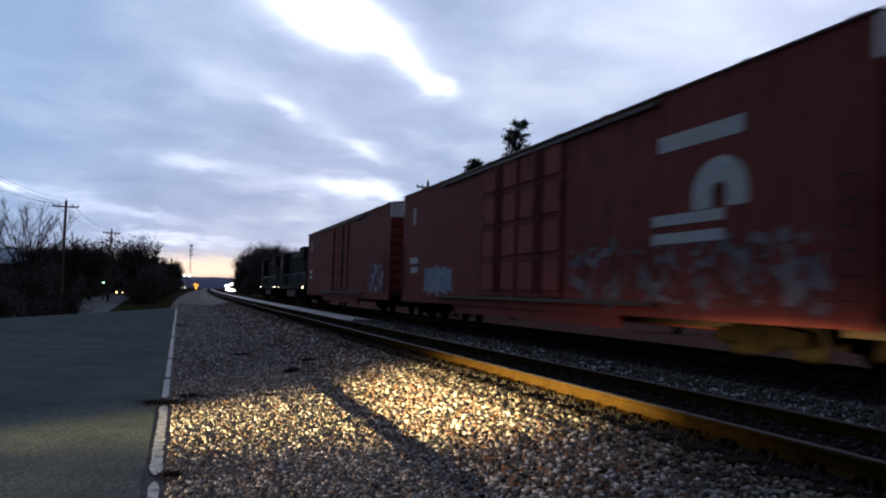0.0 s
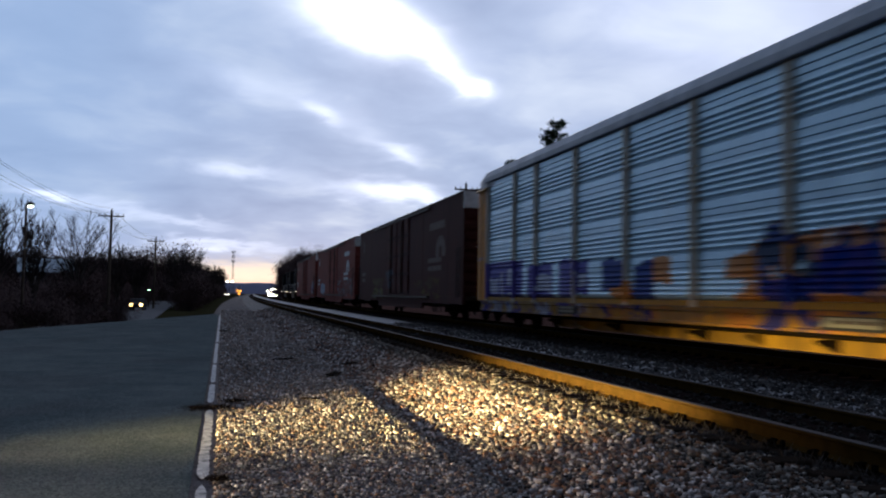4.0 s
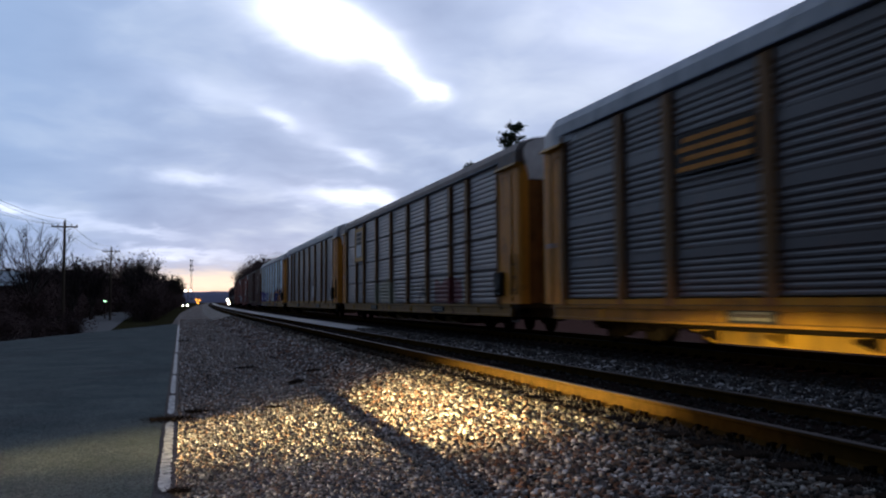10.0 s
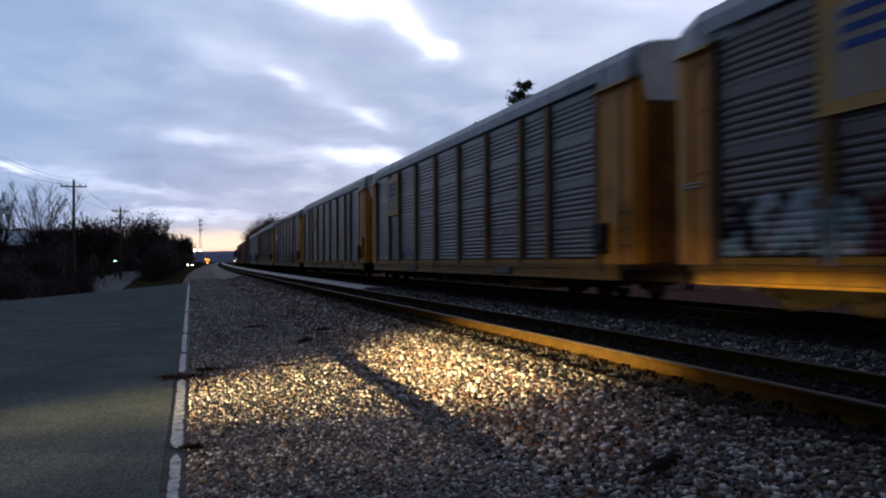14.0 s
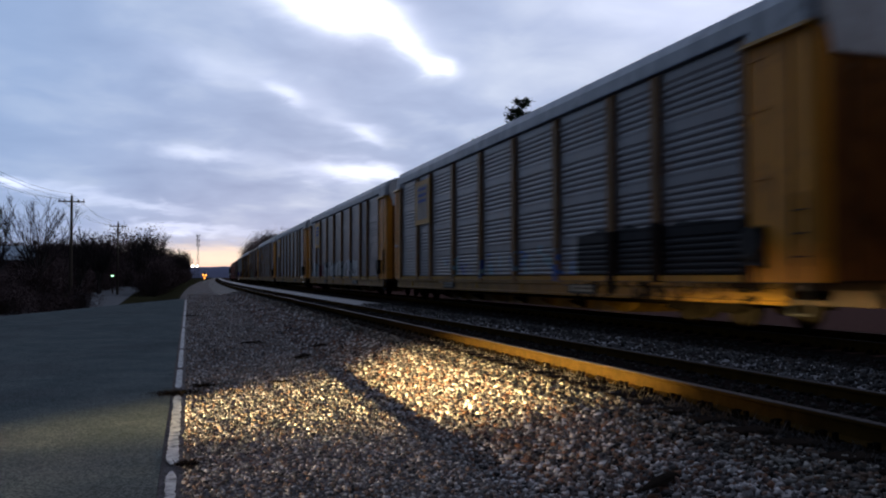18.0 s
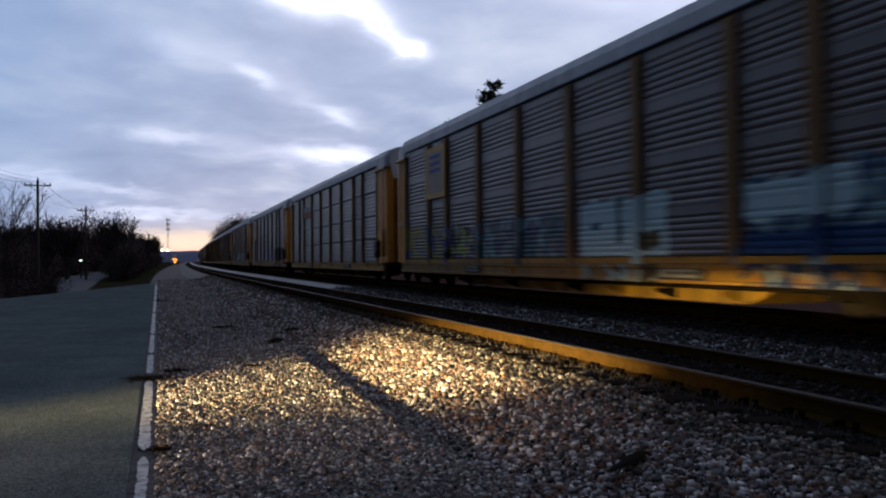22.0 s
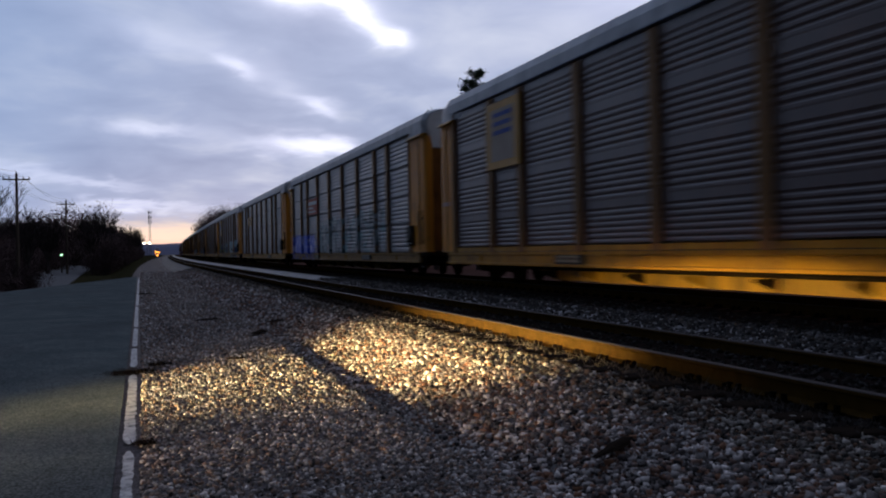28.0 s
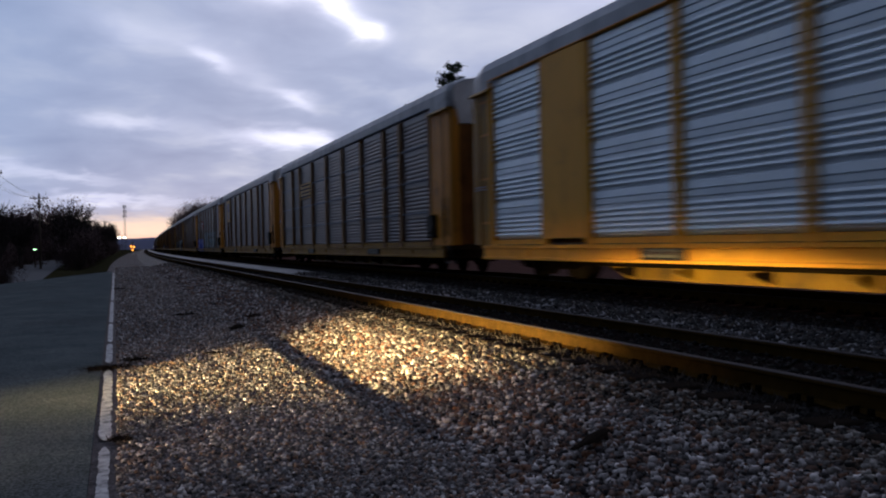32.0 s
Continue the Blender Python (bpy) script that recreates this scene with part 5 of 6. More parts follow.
    specs = [
        ("rib", WHITE, WHITE2, "pale ribbed autorack car with blue and orange graffiti", BLOCKS + [(-12.5, -3.2, 0.8, 2.3, ((0.62, 0.24, 0.05), (0.015, 0.02, 0.07), (0.02, 0.04, 0.20), (0.55, 0.2, 0.05), (0.02, 0.03, 0.12)), 0.66)] + SWIRLS, None, "roof", 0.15),
        ("fine", BROWN, GREY2, "brown-grey corrugated autorack car with yellow posts", [(-4.2, -3.0, 1.4, 2.2, (W, W), 0.7)], None, "roof", 0.3),
        ("seam", GREY, BROWN, "grey tiered autorack car with a rusty roof and white emblem", [(1.0, 5.0, 0.9, 2.0, ((0.25, 0.24, 0.17), (0.3, 0.29, 0.22)), 0.62), (-8.9, -5.5, 0.9, 1.85, (R_, (0.16, 0.04, 0.045)), 0.72), (-4.5, 0.5, 0.9, 1.8, ((0.22, 0.21, 0.16), GREY2), 0.45)], "white", "darkroof", 0.3),
        ("fine", BROWN2, GREY2, "dark grey corrugated autorack car with an orange-lettered board", [(-9.0, -4.0, 1.1, 2.2, ((0.2, 0.2, 0.12), C_), 0.4)], "orange", "roof", 0.3),
        ("fine", BROWN2, GREY2, "dark corrugated autorack car with a yellow sign board", [(4.8, 7.4, 1.1, 1.6, (B_, K), 0.5), (-6.0, -2.0, 1.1, 2.2, (GREY, W), 0.35)], "blue", "roof", 0.3),
        ("fine", BROWN2, BROWN, "brown-grey corrugated autorack car with white and red graffiti", [(9.0, 12.4, 0.9, 2.1, (W, K, (0.3, 0.4, 0.42)), 0.6), (6.0, 8.9, 0.9, 1.9, (R_, (0.16, 0.03, 0.035), K), 0.7), (-6.5, 6.0, 0.6, 2.05, ((0.36, 0.37, 0.38), (0.24, 0.27, 0.28), K, (0.42, 0.42, 0.44)), 0.66)], "blue", "roof", 0.3),
        ("fine", (0.12, 0.112, 0.115), (0.09, 0.08, 0.08), "grey corrugated autorack car with a black painted block", [(-13.2, -5.8, 0.0, 2.1, ((0.006, 0.006, 0.008), (0.010, 0.011, 0.014)), 1.0), (-5.7, -1.0, 0.6, 1.75, (C_, (0.05, 0.14, 0.42), (0.2, 0.2, 0.22)), 0.5), (-0.5, 6.0, 1.0, 1.7, (C_, B_), 0.42)], "blue", "roof", 0.3),
        ("seam", GREY2, BROWN2, "grey tiered autorack car with a red stripe board", [], "red", "roof", 0.3),
        ("fine", BROWN2, (0.075, 0.052, 0.047), "dark autorack car with cyan and yellow graffiti", [(8.2, 13.3, 0.8, 2.3, ((0.20, 0.20, 0.05), (0.26, 0.22, 0.05), (0.10, 0.13, 0.20)), 0.64), (4.9, 8.1, 0.8, 2.2, (P_, K, (0.22, 0.24, 0.40), (0.3, 0.32, 0.1)), 0.68), (-1.3, 4.7, 0.8, 2.2, ((0.06, 0.12, 0.14), C_, (0.08, 0.08, 0.14)), 0.55), (-12.0, -7.8, 0.8, 2.4, ((0.08, 0.14, 0.2), C_, (0.04, 0.07, 0.16)), 0.64)] + BUBBLE, "blue", "roof", 0.4),
        ("seam", GREY2, BROWN2, "dark grey tiered autorack car with a black lettered board", [], "black", "roof", 0.3),
        ("seam", (0.105, 0.105, 0.115), (0.078, 0.079, 0.087), "grey tiered autorack car with wide blue graffiti", [(5.8, 13.4, 0.3, 2.0, ((0.09, 0.15, 0.66), (0.13, 0.20, 0.72), (0.07, 0.10, 0.50), (0.42, 0.46, 0.78)), 0.95), (4.3, 6.0, 0.8, 1.8, (O_, K, (0.10, 0.08, 0.3)), 0.5), (-9.0, 4.4, 0.7, 2.7, ((0.36, 0.38, 0.40), C_, (0.05, 0.08, 0.09), (0.28, 0.33, 0.34)), 0.56)], "redboard", "roof", 0.3),
        ("fine", BROWN, BROWN2, "brown corrugated autorack car with a yellow sign board", [], "blue", "roof", 0.25),
        ("fine", BROWN2, (0.075, 0.052, 0.047), "dark corrugated autorack car with a yellow lettered board", [], "black2", "roof", 0.35),
        ("rib", (0.74, 0.80, 0.83), (0.60, 0.66, 0.70), "silver ribbed autorack car with a plain yellow bay", [], None, "roof", 0.1),
        ("fine", BROWN2, GREY2, "dark corrugated autorack car with yellow posts", [], "blue", "roof", 0.3)]
    for i, (style, a, b, label, tags, board, roof, rust) in enumerate(specs):
        car = build_autorack(style, a, b, label, tags, board, roof, "brightyellow" if i == 13 else "yellow", rust, i == 13)
        if i == 12:
            for s in (-1, 1):
                for z in (2.03, 3.09, 4.21):
                    bm = bmesh.new()
                    box(bm, s * (SIDE - 0.03), s * (SIDE + 0.01), -12.5, 12.5, z - 0.02, z + 0.02, 0.006)
                    part("tier_rail", bm, M["boardgrey"], car, "pale rail between the tiers")
        CARS.append((car, first - PITCH * (i + 1)))
    CARS.append((build_locomotive("black road locomotive with small lit step lamps"), 78.3))
    CARS.append((build_locomotive("black leading road locomotive with pale handrails"), 101.1))


build_train()


# -- trees and bushes --
def tube(bm, a, b, r0, r1, n=4):
    rod(bm, a, b, r0, r1, n)


def build_fan_tree(seed, height, wide, label):
    """A short trunk that splits into many rising limbs, with fine twigs at their ends."""
    rng = random.Random(seed)
    t = thing("bare_tree", label, "tree", group="bare winter trees")
    bms = [bmesh.new(), bmesh.new()]
    fork = Vector((0, 0, height * 0.25))
    rod(bms[0], (0, 0, -0.2), fork, height * 0.026, height * 0.019, 8)
    for k in range(15):
        a = 2.4 * k
        lean = wide * (0.15 + 0.85 * ((k + 0.5) / 15) ** 0.7)
        way = Vector((math.cos(a) * lean, math.sin(a) * lean, 1.0)).normalized()
        p, r, ln = fork - Vector((0, 0, rng.uniform(0, 0.5))), height * 0.0085, height * 0.75 / (1 + 0.35 * lean) * rng.uniform(0.85, 1.05)
        for i in range(6):
            q = p + way * (ln / 6)
            rod(bms[0], p, q, r * (1 - i / 6.5), r * (1 - (i + 1) / 6.5), 5)
            for _ in range(0 if i == 0 else 5):
                side = (way + Vector((rng.uniform(-0.8, 0.8), rng.uniform(-0.8, 0.8), rng.uniform(-0.1, 0.5)))).normalized()
                e = q + side * height * rng.uniform(0.06, 0.15)
                rod(bms[1], q, e, 0.022, 0.012, 3)
                for _ in range(3):
                    m = q.lerp(e, rng.uniform(0.3, 1.0))
                    rod(bms[1], m, m + (side + Vector((rng.uniform(-0.7, 0.7), rng.uniform(-0.7, 0.7), rng.uniform(-0.2, 0.6)))) * height * rng.uniform(0.03, 0.06), 0.014, 0.010, 3)
            p, way = q, (way + Vector((rng.uniform(-0.1, 0.1), rng.uniform(-0.1, 0.1), 0.05))).normalized()
    part("trunk", bms[0], M["bark"], t)
    part("crown", bms[1], M["twig"], t, "leafless fine branches")
    return t


def build_bush(seed, width, height, label, leaves=2400):
    """A dense thicket: stems, and many small dry leaves and twigs with an uneven outline."""
    rng = random.Random(seed)
    t = thing("bush", label, "bush", group="thicket bushes")
    bm = bmesh.new()
    for _ in range(14):
        a = rng.uniform(0, 6.283)
        e = Vector((math.cos(a) * width * rng.uniform(0.1, 0.45), math.sin(a) * width * rng.uniform(0.1, 0.45), height * rng.uniform(0.5, 1.0)))
        tube(bm, (rng.uniform(-0.3, 0.3), rng.uniform(-0.3, 0.3), -0.1), e, 0.035, 0.01, 3)
    part("stem", bm, M["bark"], t)
    verts, faces = [], []
    lumps = [(Vector((rng.uniform(-0.36, 0.36) * width, rng.uniform(-0.36, 0.36) * width, height * rng.uniform(0.16, 0.74))), rng.uniform(0.2, 0.34) * width) for _ in range(11)]
    for i in range(leaves):
        c, r = rng.choice(lumps)
        d = Vector((rng.gauss(0, 1), rng.gauss(0, 1), rng.gauss(0, 0.8))).normalized()
        p = c + d * r * rng.uniform(0.35, 1.08)
        p.z = max(0.05, p.z)
        s = rng.uniform(0.05, 0.13)
        u = Vector((rng.uniform(-1, 1), rng.uniform(-1, 1), rng.uniform(-1, 1))).normalized()
        w = u.orthogonal().normalized()
        if i % 3 == 0:
            u, w, s = (u + Vector((0, 0, 0.8))).normalized() * 3.4, w * 0.09, rng.uniform(0.10, 0.24)
        b = len(verts)
        verts += [tuple(p - u * s), tuple(p + w * s * 0.7), tuple(p + u * s), tuple(p - w * s * 0.6)]
        faces.append((b, b + 1, b + 2, b + 3))
    raw("foliage", verts, faces, M["dryleaf"], t)
    return t


def build_pine(seed, height, label):
    rng = random.Random(seed)
    t = thing("pine_tree", label, "tree", group="pines behind the train")
    bm = bmesh.new()
    tube(bm, (0, 0, -0.1), (0.1, 0, height * 0.97), height * 0.018, 0.03, 8)
    part("trunk", bm, M["bark"], t)
    verts, faces = [], []
    bm = bmesh.new()
    z = height * 0.35
    while z < height:
        reach = (1 - (z / height) ** 1.5) * height * 0.21 + 0.7
        for k in range(rng.randint(3, 5)):
            a = rng.uniform(0, 6.283)
            ln = reach * rng.uniform(0.5, 1.1)
            e = Vector((math.cos(a) * ln, math.sin(a) * ln, z + ln * rng.uniform(0.1, 0.5)))
            tube(bm, (0, 0, z), e, 0.035, 0.012, 3)
            for i in range(46):
                f = rng.uniform(0.35, 1.05)
                c = Vector((0, 0, z)).lerp(e, f) + Vector((rng.gauss(0, 0.17), rng.gauss(0, 0.17), rng.gauss(0.04, 0.13)))
                u = Vector((rng.uniform(-1, 1), rng.uniform(-1, 1), rng.uniform(-0.4, 1))).normalized() * rng.uniform(0.18, 0.36)
                w = u.orthogonal().normalized() * 0.06
                b = len(verts)
                verts += [tuple(c - u), tuple(c + w), tuple(c + u), tuple(c - w)]
                faces.append((b, b + 1, b + 2, b + 3))
        z += rng.uniform(0.4, 0.7)
    part("branchwork", bm, M["bark"], t)
    raw("foliage", verts, faces, M["needle"], t, "dark green needle clumps")
    return t


def road_x(y):
    return float(np.interp(y, [20, 48, 125, 195, 420, 900], [-6.2, -8.1, -10.8, -12.2, -14, -16]))


def plant():
    rng = random.Random(11)
    trees = [build_fan_tree(s, h, w, l) for s, h, w, l in ((1, 9.0, 0.5, "tall leafless winter tree by the road"), (2, 8.0, 0.75, "spreading leafless winter tree by the road"), (5, 7.0, 0.36, "slender leafless winter tree by the road"))]
    for seed, x, y, h, wide in ((41, -15.6, 100.0, 11.4, 0.8), (42, -13.9, 57.5, 8.0, 0.4), (47, -13.4, 118.0, 7.5, 0.6), (48, -12.2, 128.0, 7.5, 0.5), (44, 20.1, 200.0, 11.8, 0.6), (45, 20.6, 262.0, 11.6, 0.6), (46, 22.6, 214.0, 11.6, 0.6)):
        f = build_fan_tree(seed, h, wide, "bare winter tree with a broad fan of fine branches")
        f.matrix_basis = pose(x, y, ground_height(x, y))
    bushes = [build_bush(s, w, h, l) for s, w, h, l in ((21, 4.6, 4.4, "dense dark brushy thicket in winter"), (22, 4.0, 3.4, "low dark brushy thicket in winter"), (23, 5.2, 5.4, "tall dark brushy thicket in winter"))]
    bushes.append(build_bush(24, 5.0, 5.4, "dense round winter crown of fine brown twigs", 12000))
    spots = {0: [(-14.2, 122)], 1: [(-12.5, 133)], 2: [(-14.4, 72)]}
    bspots = [(0, -4.2, 114, 1.0), (1, -4.6, 119, 1.1)] + [(1, -12.8 - 1.2 * k, 79 + 0.6 * (k % 2), 1.0) for k in range(5)]
    y = 37.0
    while y < 330:
        for row in range(3):
            x = road_x(y) - 5.3 - row * 3.2 - rng.uniform(0, 1.0)
            low = 0.55 if y < 150 and -12.8 < math.degrees(math.atan2(x, y)) < -9.6 else 1.0
            bspots.append((rng.randrange(3), x, y + rng.uniform(-1.5, 1.5), low * (0.42 + 0.0060 * y) * rng.uniform(0.88, 1.15)))
        for _ in range(2):
            x, k = road_x(y) - rng.uniform(5.5, 15), rng.randrange(3)
            if y > 76 and rng.random() < (0.7 if x > -0.105 * y else 0.06):
                spots[k].append((x, y + rng.uniform(-2, 2)))
        y += 3.6 + y * 0.012
    y = 27.0
    while y < 50:
        bspots.append((rng.randrange(3), lot_edge(min(y, 60)) - 1.4 - rng.uniform(0, 0.5), y, rng.uniform(0.30, 0.40)))
        y += 1.0
    y = 122.0
    while y < 420:
        x = -4.9 + (y - 122) * 0.017
        bspots.append((rng.randrange(3), x + rng.uniform(-1.2, 0.6), y, rng.uniform(0.9, 1.2)))
        bspots.append((rng.randrange(3), x - (2.2 if y > 155 else 0.3) + rng.uniform(-0.8, 0.6), y + 2, rng.uniform(1.0, 1.3)))
        if rng.random() < 0.8:
            spots[rng.randrange(3)].append((x - rng.uniform(0, 2), y + 1.5))
        y += 4.5 + y * 0.012
    for x, yy in ((16.5, 150), (19, 165), (21, 176), (18, 190), (23, 200), (26, 215), (21, 160), (24, 186), (27, 172), (22, 225)):
        spots[rng.randrange(2)].append((x + 2.0, yy))
        bspots.append((3, x + 2.4, yy + 2, 1.8))
    bspots += [(3, 22.6, 228, 2.75), (3, 25.0, 246, 3.0), (3, 18.6, 210, 2.2), (3, 27.0, 240, 2.7), (2, -16.5, 330, 2.4), (0, -20.5, 340, 2.6), (2, -25.0, 350, 2.6), (1, -28.0, 335, 2.8)]
    for x, yy, sc in ((17.6, 172, 2.0), (19, 180, 2.2), (21, 176, 2.1), (23.5, 185, 2.3), (17.4, 190, 2.2), (18.8, 215, 2.4), (20.5, 250, 2.5), (22.5, 292, 2.5), (21.5, 205, 2.4), (25.5, 178, 2.2)):
        bspots.append((3, x, yy, sc * 0.9))
    az = -15.0
    while az < -5.6:
        yy = 168 + rng.uniform(-8, 10)
        bspots.append((rng.choice((2, 3, 3)), yy * math.tan(radians(az)), yy, rng.uniform(1.65, 2.0)))
        az += 0.5
    for yy, az in ((222, -3.1), (228, -4.2), (236, -5.2), (243, -6.0), (250, -3.6), (232, -4.7), (262, -2.8), (258, -5.6), (275, -2.3), (240, -3.4)):
        x = yy * math.tan(radians(az))
        bspots.append((rng.randrange(3), x, yy, rng.uniform(2.8, 3.3)))
        spots[rng.randrange(2)].append((x + rng.uniform(-1.5, 1.5), yy - 2))
    for x, yy in ((22, 72), (24, 66), (26, 78), (23, 84)):
        spots[2].append((x, yy))
    for i in range(24):
        yy = 40 + i * 22
        bspots.append((rng.randrange(3), 19.5 + bend(yy)[0] + rng.uniform(0, 6), yy + rng.uniform(-4, 4), rng.uniform(0.6, 1.0)))
    for k, src in enumerate(trees):
        for i, (x, yy) in enumerate(spots[k]):
            sc = rng.uniform(0.85, 1.15) * (1.0 if x < -3 else 0.8 if x > 15 and yy > 140 else 1.12 if yy > 180 else 1.0)
            m = pose(x, yy, ground_height(x, yy) + 0.0, 0, 0, rng.uniform(0, 360))
            o = src if i == 0 else copy_thing(src, m)
            o.matrix_basis = m @ Matrix.Diagonal((sc, sc, sc, 1))
    used = set()
    for k, x, yy, sc in bspots:
        m = pose(x, yy, ground_height(x, yy), 0, 0, rng.uniform(0, 360))
        o = bushes[k] if k not in used else copy_thing(bushes[k], m)
        used.add(k)
        o.matrix_basis = m @ Matrix.Diagonal((sc, sc, sc, 1))
    for seed, x, yy, h in ((31, 23.2, 56.2, 14.1), (32, 21.4, 60.5, 12.1)):
        p = build_pine(seed, h, "dark green pine rising behind the train")
        p.matrix_basis = pose(x, yy, ground_height(x, yy))


plant()


# -- far woods and hills --
def far_woods():
    rng = np.random.default_rng(8)
    verts, faces = [], []
    for a0, a1, d, lo, hi in ((-75, -1.5, 620, 7, 13), (7.5, 80, 520, 8, 15), (80, 285, 420, 7, 12)):
        n = int((a1 - a0) * 14)
        az = np.radians(np.linspace(a0, a1, n))
        top = lo + (hi - lo) * (0.5 * rng.random(n) + 0.5 * np.interp(np.arange(n), np.arange(0, n + 12, 12), rng.random(n // 12 + 2)[:len(np.arange(0, n + 12, 12))]))
        for side in (0, 14):
            b = len(verts)
            for i in range(n):
                r = d + side + 3 * rng.random()
                verts += [(math.sin(az[i]) * r, math.cos(az[i]) * r, -2.0), (math.sin(az[i]) * r, math.cos(az[i]) * r, float(top[i]) * (1 + side * 0.012))]
            faces += [(b + 2 * i, b + 2 * i + 2, b + 2 * i + 3, b + 2 * i + 1) for i in range(n - 1)]
    tagged(raw("far_woods", verts, faces, M["twig"]), "dark far woods along the horizon", "woods", kind="stuff")
    verts, faces = [], []
    n = 160
    for i in range(n):
        a = radians(-60 + 130 * i / (n - 1))
        r = 1900
        h = 22 + 6 * noise.noise((i * 0.06, 3.1, 0)) + 2.0 * noise.noise((i * 0.7, 1.2, 0))
        for rr, z in ((r, -3.0), (r + 30, h * 0.6), (r + 70, h), (r + 160, h - 3)):
            verts.append((math.sin(a) * rr, math.cos(a) * rr, z))
    for i in range(n - 1):
        for k in range(3):
            b = 4 * i + k
            faces.append((b, b + 4, b + 5, b + 1))
    tagged(raw("far_hills", verts, faces, M["hill"], smooth=True), "low wooded hills on the horizon, tinted blue-grey for haze", "hills", kind="structure")


far_woods()


# -- poles, wires, lamps, house, vehicles --
def build_pole(x, y, top, arm, label, twin=False):
    g = ground_height(x, y)
    p = thing("utility_pole", label, "utility pole", pose(x, y, g), "utility poles")
    bm = bmesh.new()
    rod(bm, (0, 0, -0.3), (0, 0, top - g), 0.17, 0.11, 10)
    part("pole", bm, M["wood"], p)
    z = top - g - 0.55
    bm = bmesh.new()
    box(bm, -arm / 2, arm / 2, -0.17, -0.06, z - 0.06, z + 0.07, 0.01)
    part("crossarm", bm, M["wood"], p)
    for s in (-1, 1):
        bm = bmesh.new()
        rod(bm, (s * arm * 0.3, -0.11, z - 0.05), (0, -0.11, z - 0.55), 0.02, n=5)
        part("brace", bm, M["iron"], p)
        for f in (0.46, 0.25):
            bm = bmesh.new()
            rod(bm, (s * arm * f, -0.11, z + 0.07), (s * arm * f, -0.11, z + 0.26), 0.055, 0.035, 8)
            part("insulator", bm, M["iron"], p)
    bm = bmesh.new()
    rod(bm, (0, 0, top - g), (0, 0, top - g + 0.2), 0.05, 0.035, 8)
    part("top_insulator", bm, M["iron"], p)
    return [(x + s * arm * f, y - 0.11, top - 0.3) for s in (-1, 1) for f in (0.46, 0.25)] + [(x, y, top + 0.2)]


def wire(a, b, sag, r=0.012):
    cu = bpy.data.curves.new("overhead_wire", "CURVE")
    cu.dimensions, cu.bevel_depth, cu.bevel_resolution = "3D", r, 0
    sp = cu.splines.new("POLY")
    sp.points.add(12)
    for i in range(13):
        f = i / 12
        p = Vector(a).lerp(Vector(b), f)
        sp.points[i].co = (p.x, p.y, p.z - sag * 4 * f * (1 - f), 1)
    cu.materials.append(M["black"])
    tagged(new("overhead_wire", cu), "thin black overhead wire between poles", "wire", "overhead wires")


def lines():
    spots = [(-17.0, 12, 8.9), (-13.4, 51, 8.75), (-10.45, 84.5, 8.65), (-9.5, 126, 8.75), (-8.8, 170, 8.8), (-8.0, 220, 8.8)]
    tops = [build_pole(x, y, z, 2.3, "weathered wooden utility pole with one crossarm") for x, y, z in spots]
    for a, b in zip(tops, tops[1:]):
        for k in (0, 1, 3, 4):
            wire(a[k], b[k], 0.7)
    build_pole(21.0, 72.0, 11.25, 2.2, "wooden utility pole behind the train")


lines()


def lit_post(name, label, x, y, z, heads, mat, arm=0.0, size=0.35):
    g = ground_height(x, y)
    p = thing(name, label, "street lamp", pose(x, y, g))
    bm = bmesh.new()
    rod(bm, (0, 0, -0.1), (0, 0, z - g + 0.1), 0.11, 0.07, 8)
    part("post", bm, M["iron"], p)
    for dx in heads:
        bm = bmesh.new()
        rod(bm, (0, 0, z - g), (dx, -0.1, z - g + 0.12), 0.035, n=6)
        part("arm", bm, M["iron"], p)
        bm = bmesh.new()
        box(bm, dx - size * 0.6, dx + size * 0.6, -0.35, 0.15, z - g + 0.05, z - g + 0.25, 0.04)
        head = part("lamp_head", bm, M["iron"], p)
        bm = bmesh.new()
        bmesh.ops.create_uvsphere(bm, u_segments=12, v_segments=8, radius=size / 2)
        for v in bm.verts:
            v.co = Vector((v.co.x * 1.1 + dx, v.co.y * 0.8 - 0.12, v.co.z * 0.7 + z - g))
        part("lens", bm, mat, head, "glowing lamp lens")
    return p


lit_post("street_lamp", "lit twin-headed lamp on a steel post", 1.95, 260, 4.4, (-0.72, 0.72), M["whitelamp"], size=0.66)
# lamps added for the cluster of lights there, enlarged to suggest glare
for x, z in ((26.0, 2.3), (28.1, 2.9), (29.6, 3.6)):
    lit_post("street_lamp", "oversized warm lamp on a post, added for the lights at the far crossing", x, 505, z, (0.0,), M["whitelamp"], size=1.35)
lit_post("street_lamp", "pale lit roadside lamp on a tall post", -12.6, 59.5, 6.45, (0.28,), M["paleLamp"], size=0.34)
lit_post("signal_lamp", "small green-white lamp on a low post", -10.9, 135, 1.25, (0.0,), M["greenlamp"], size=0.32)


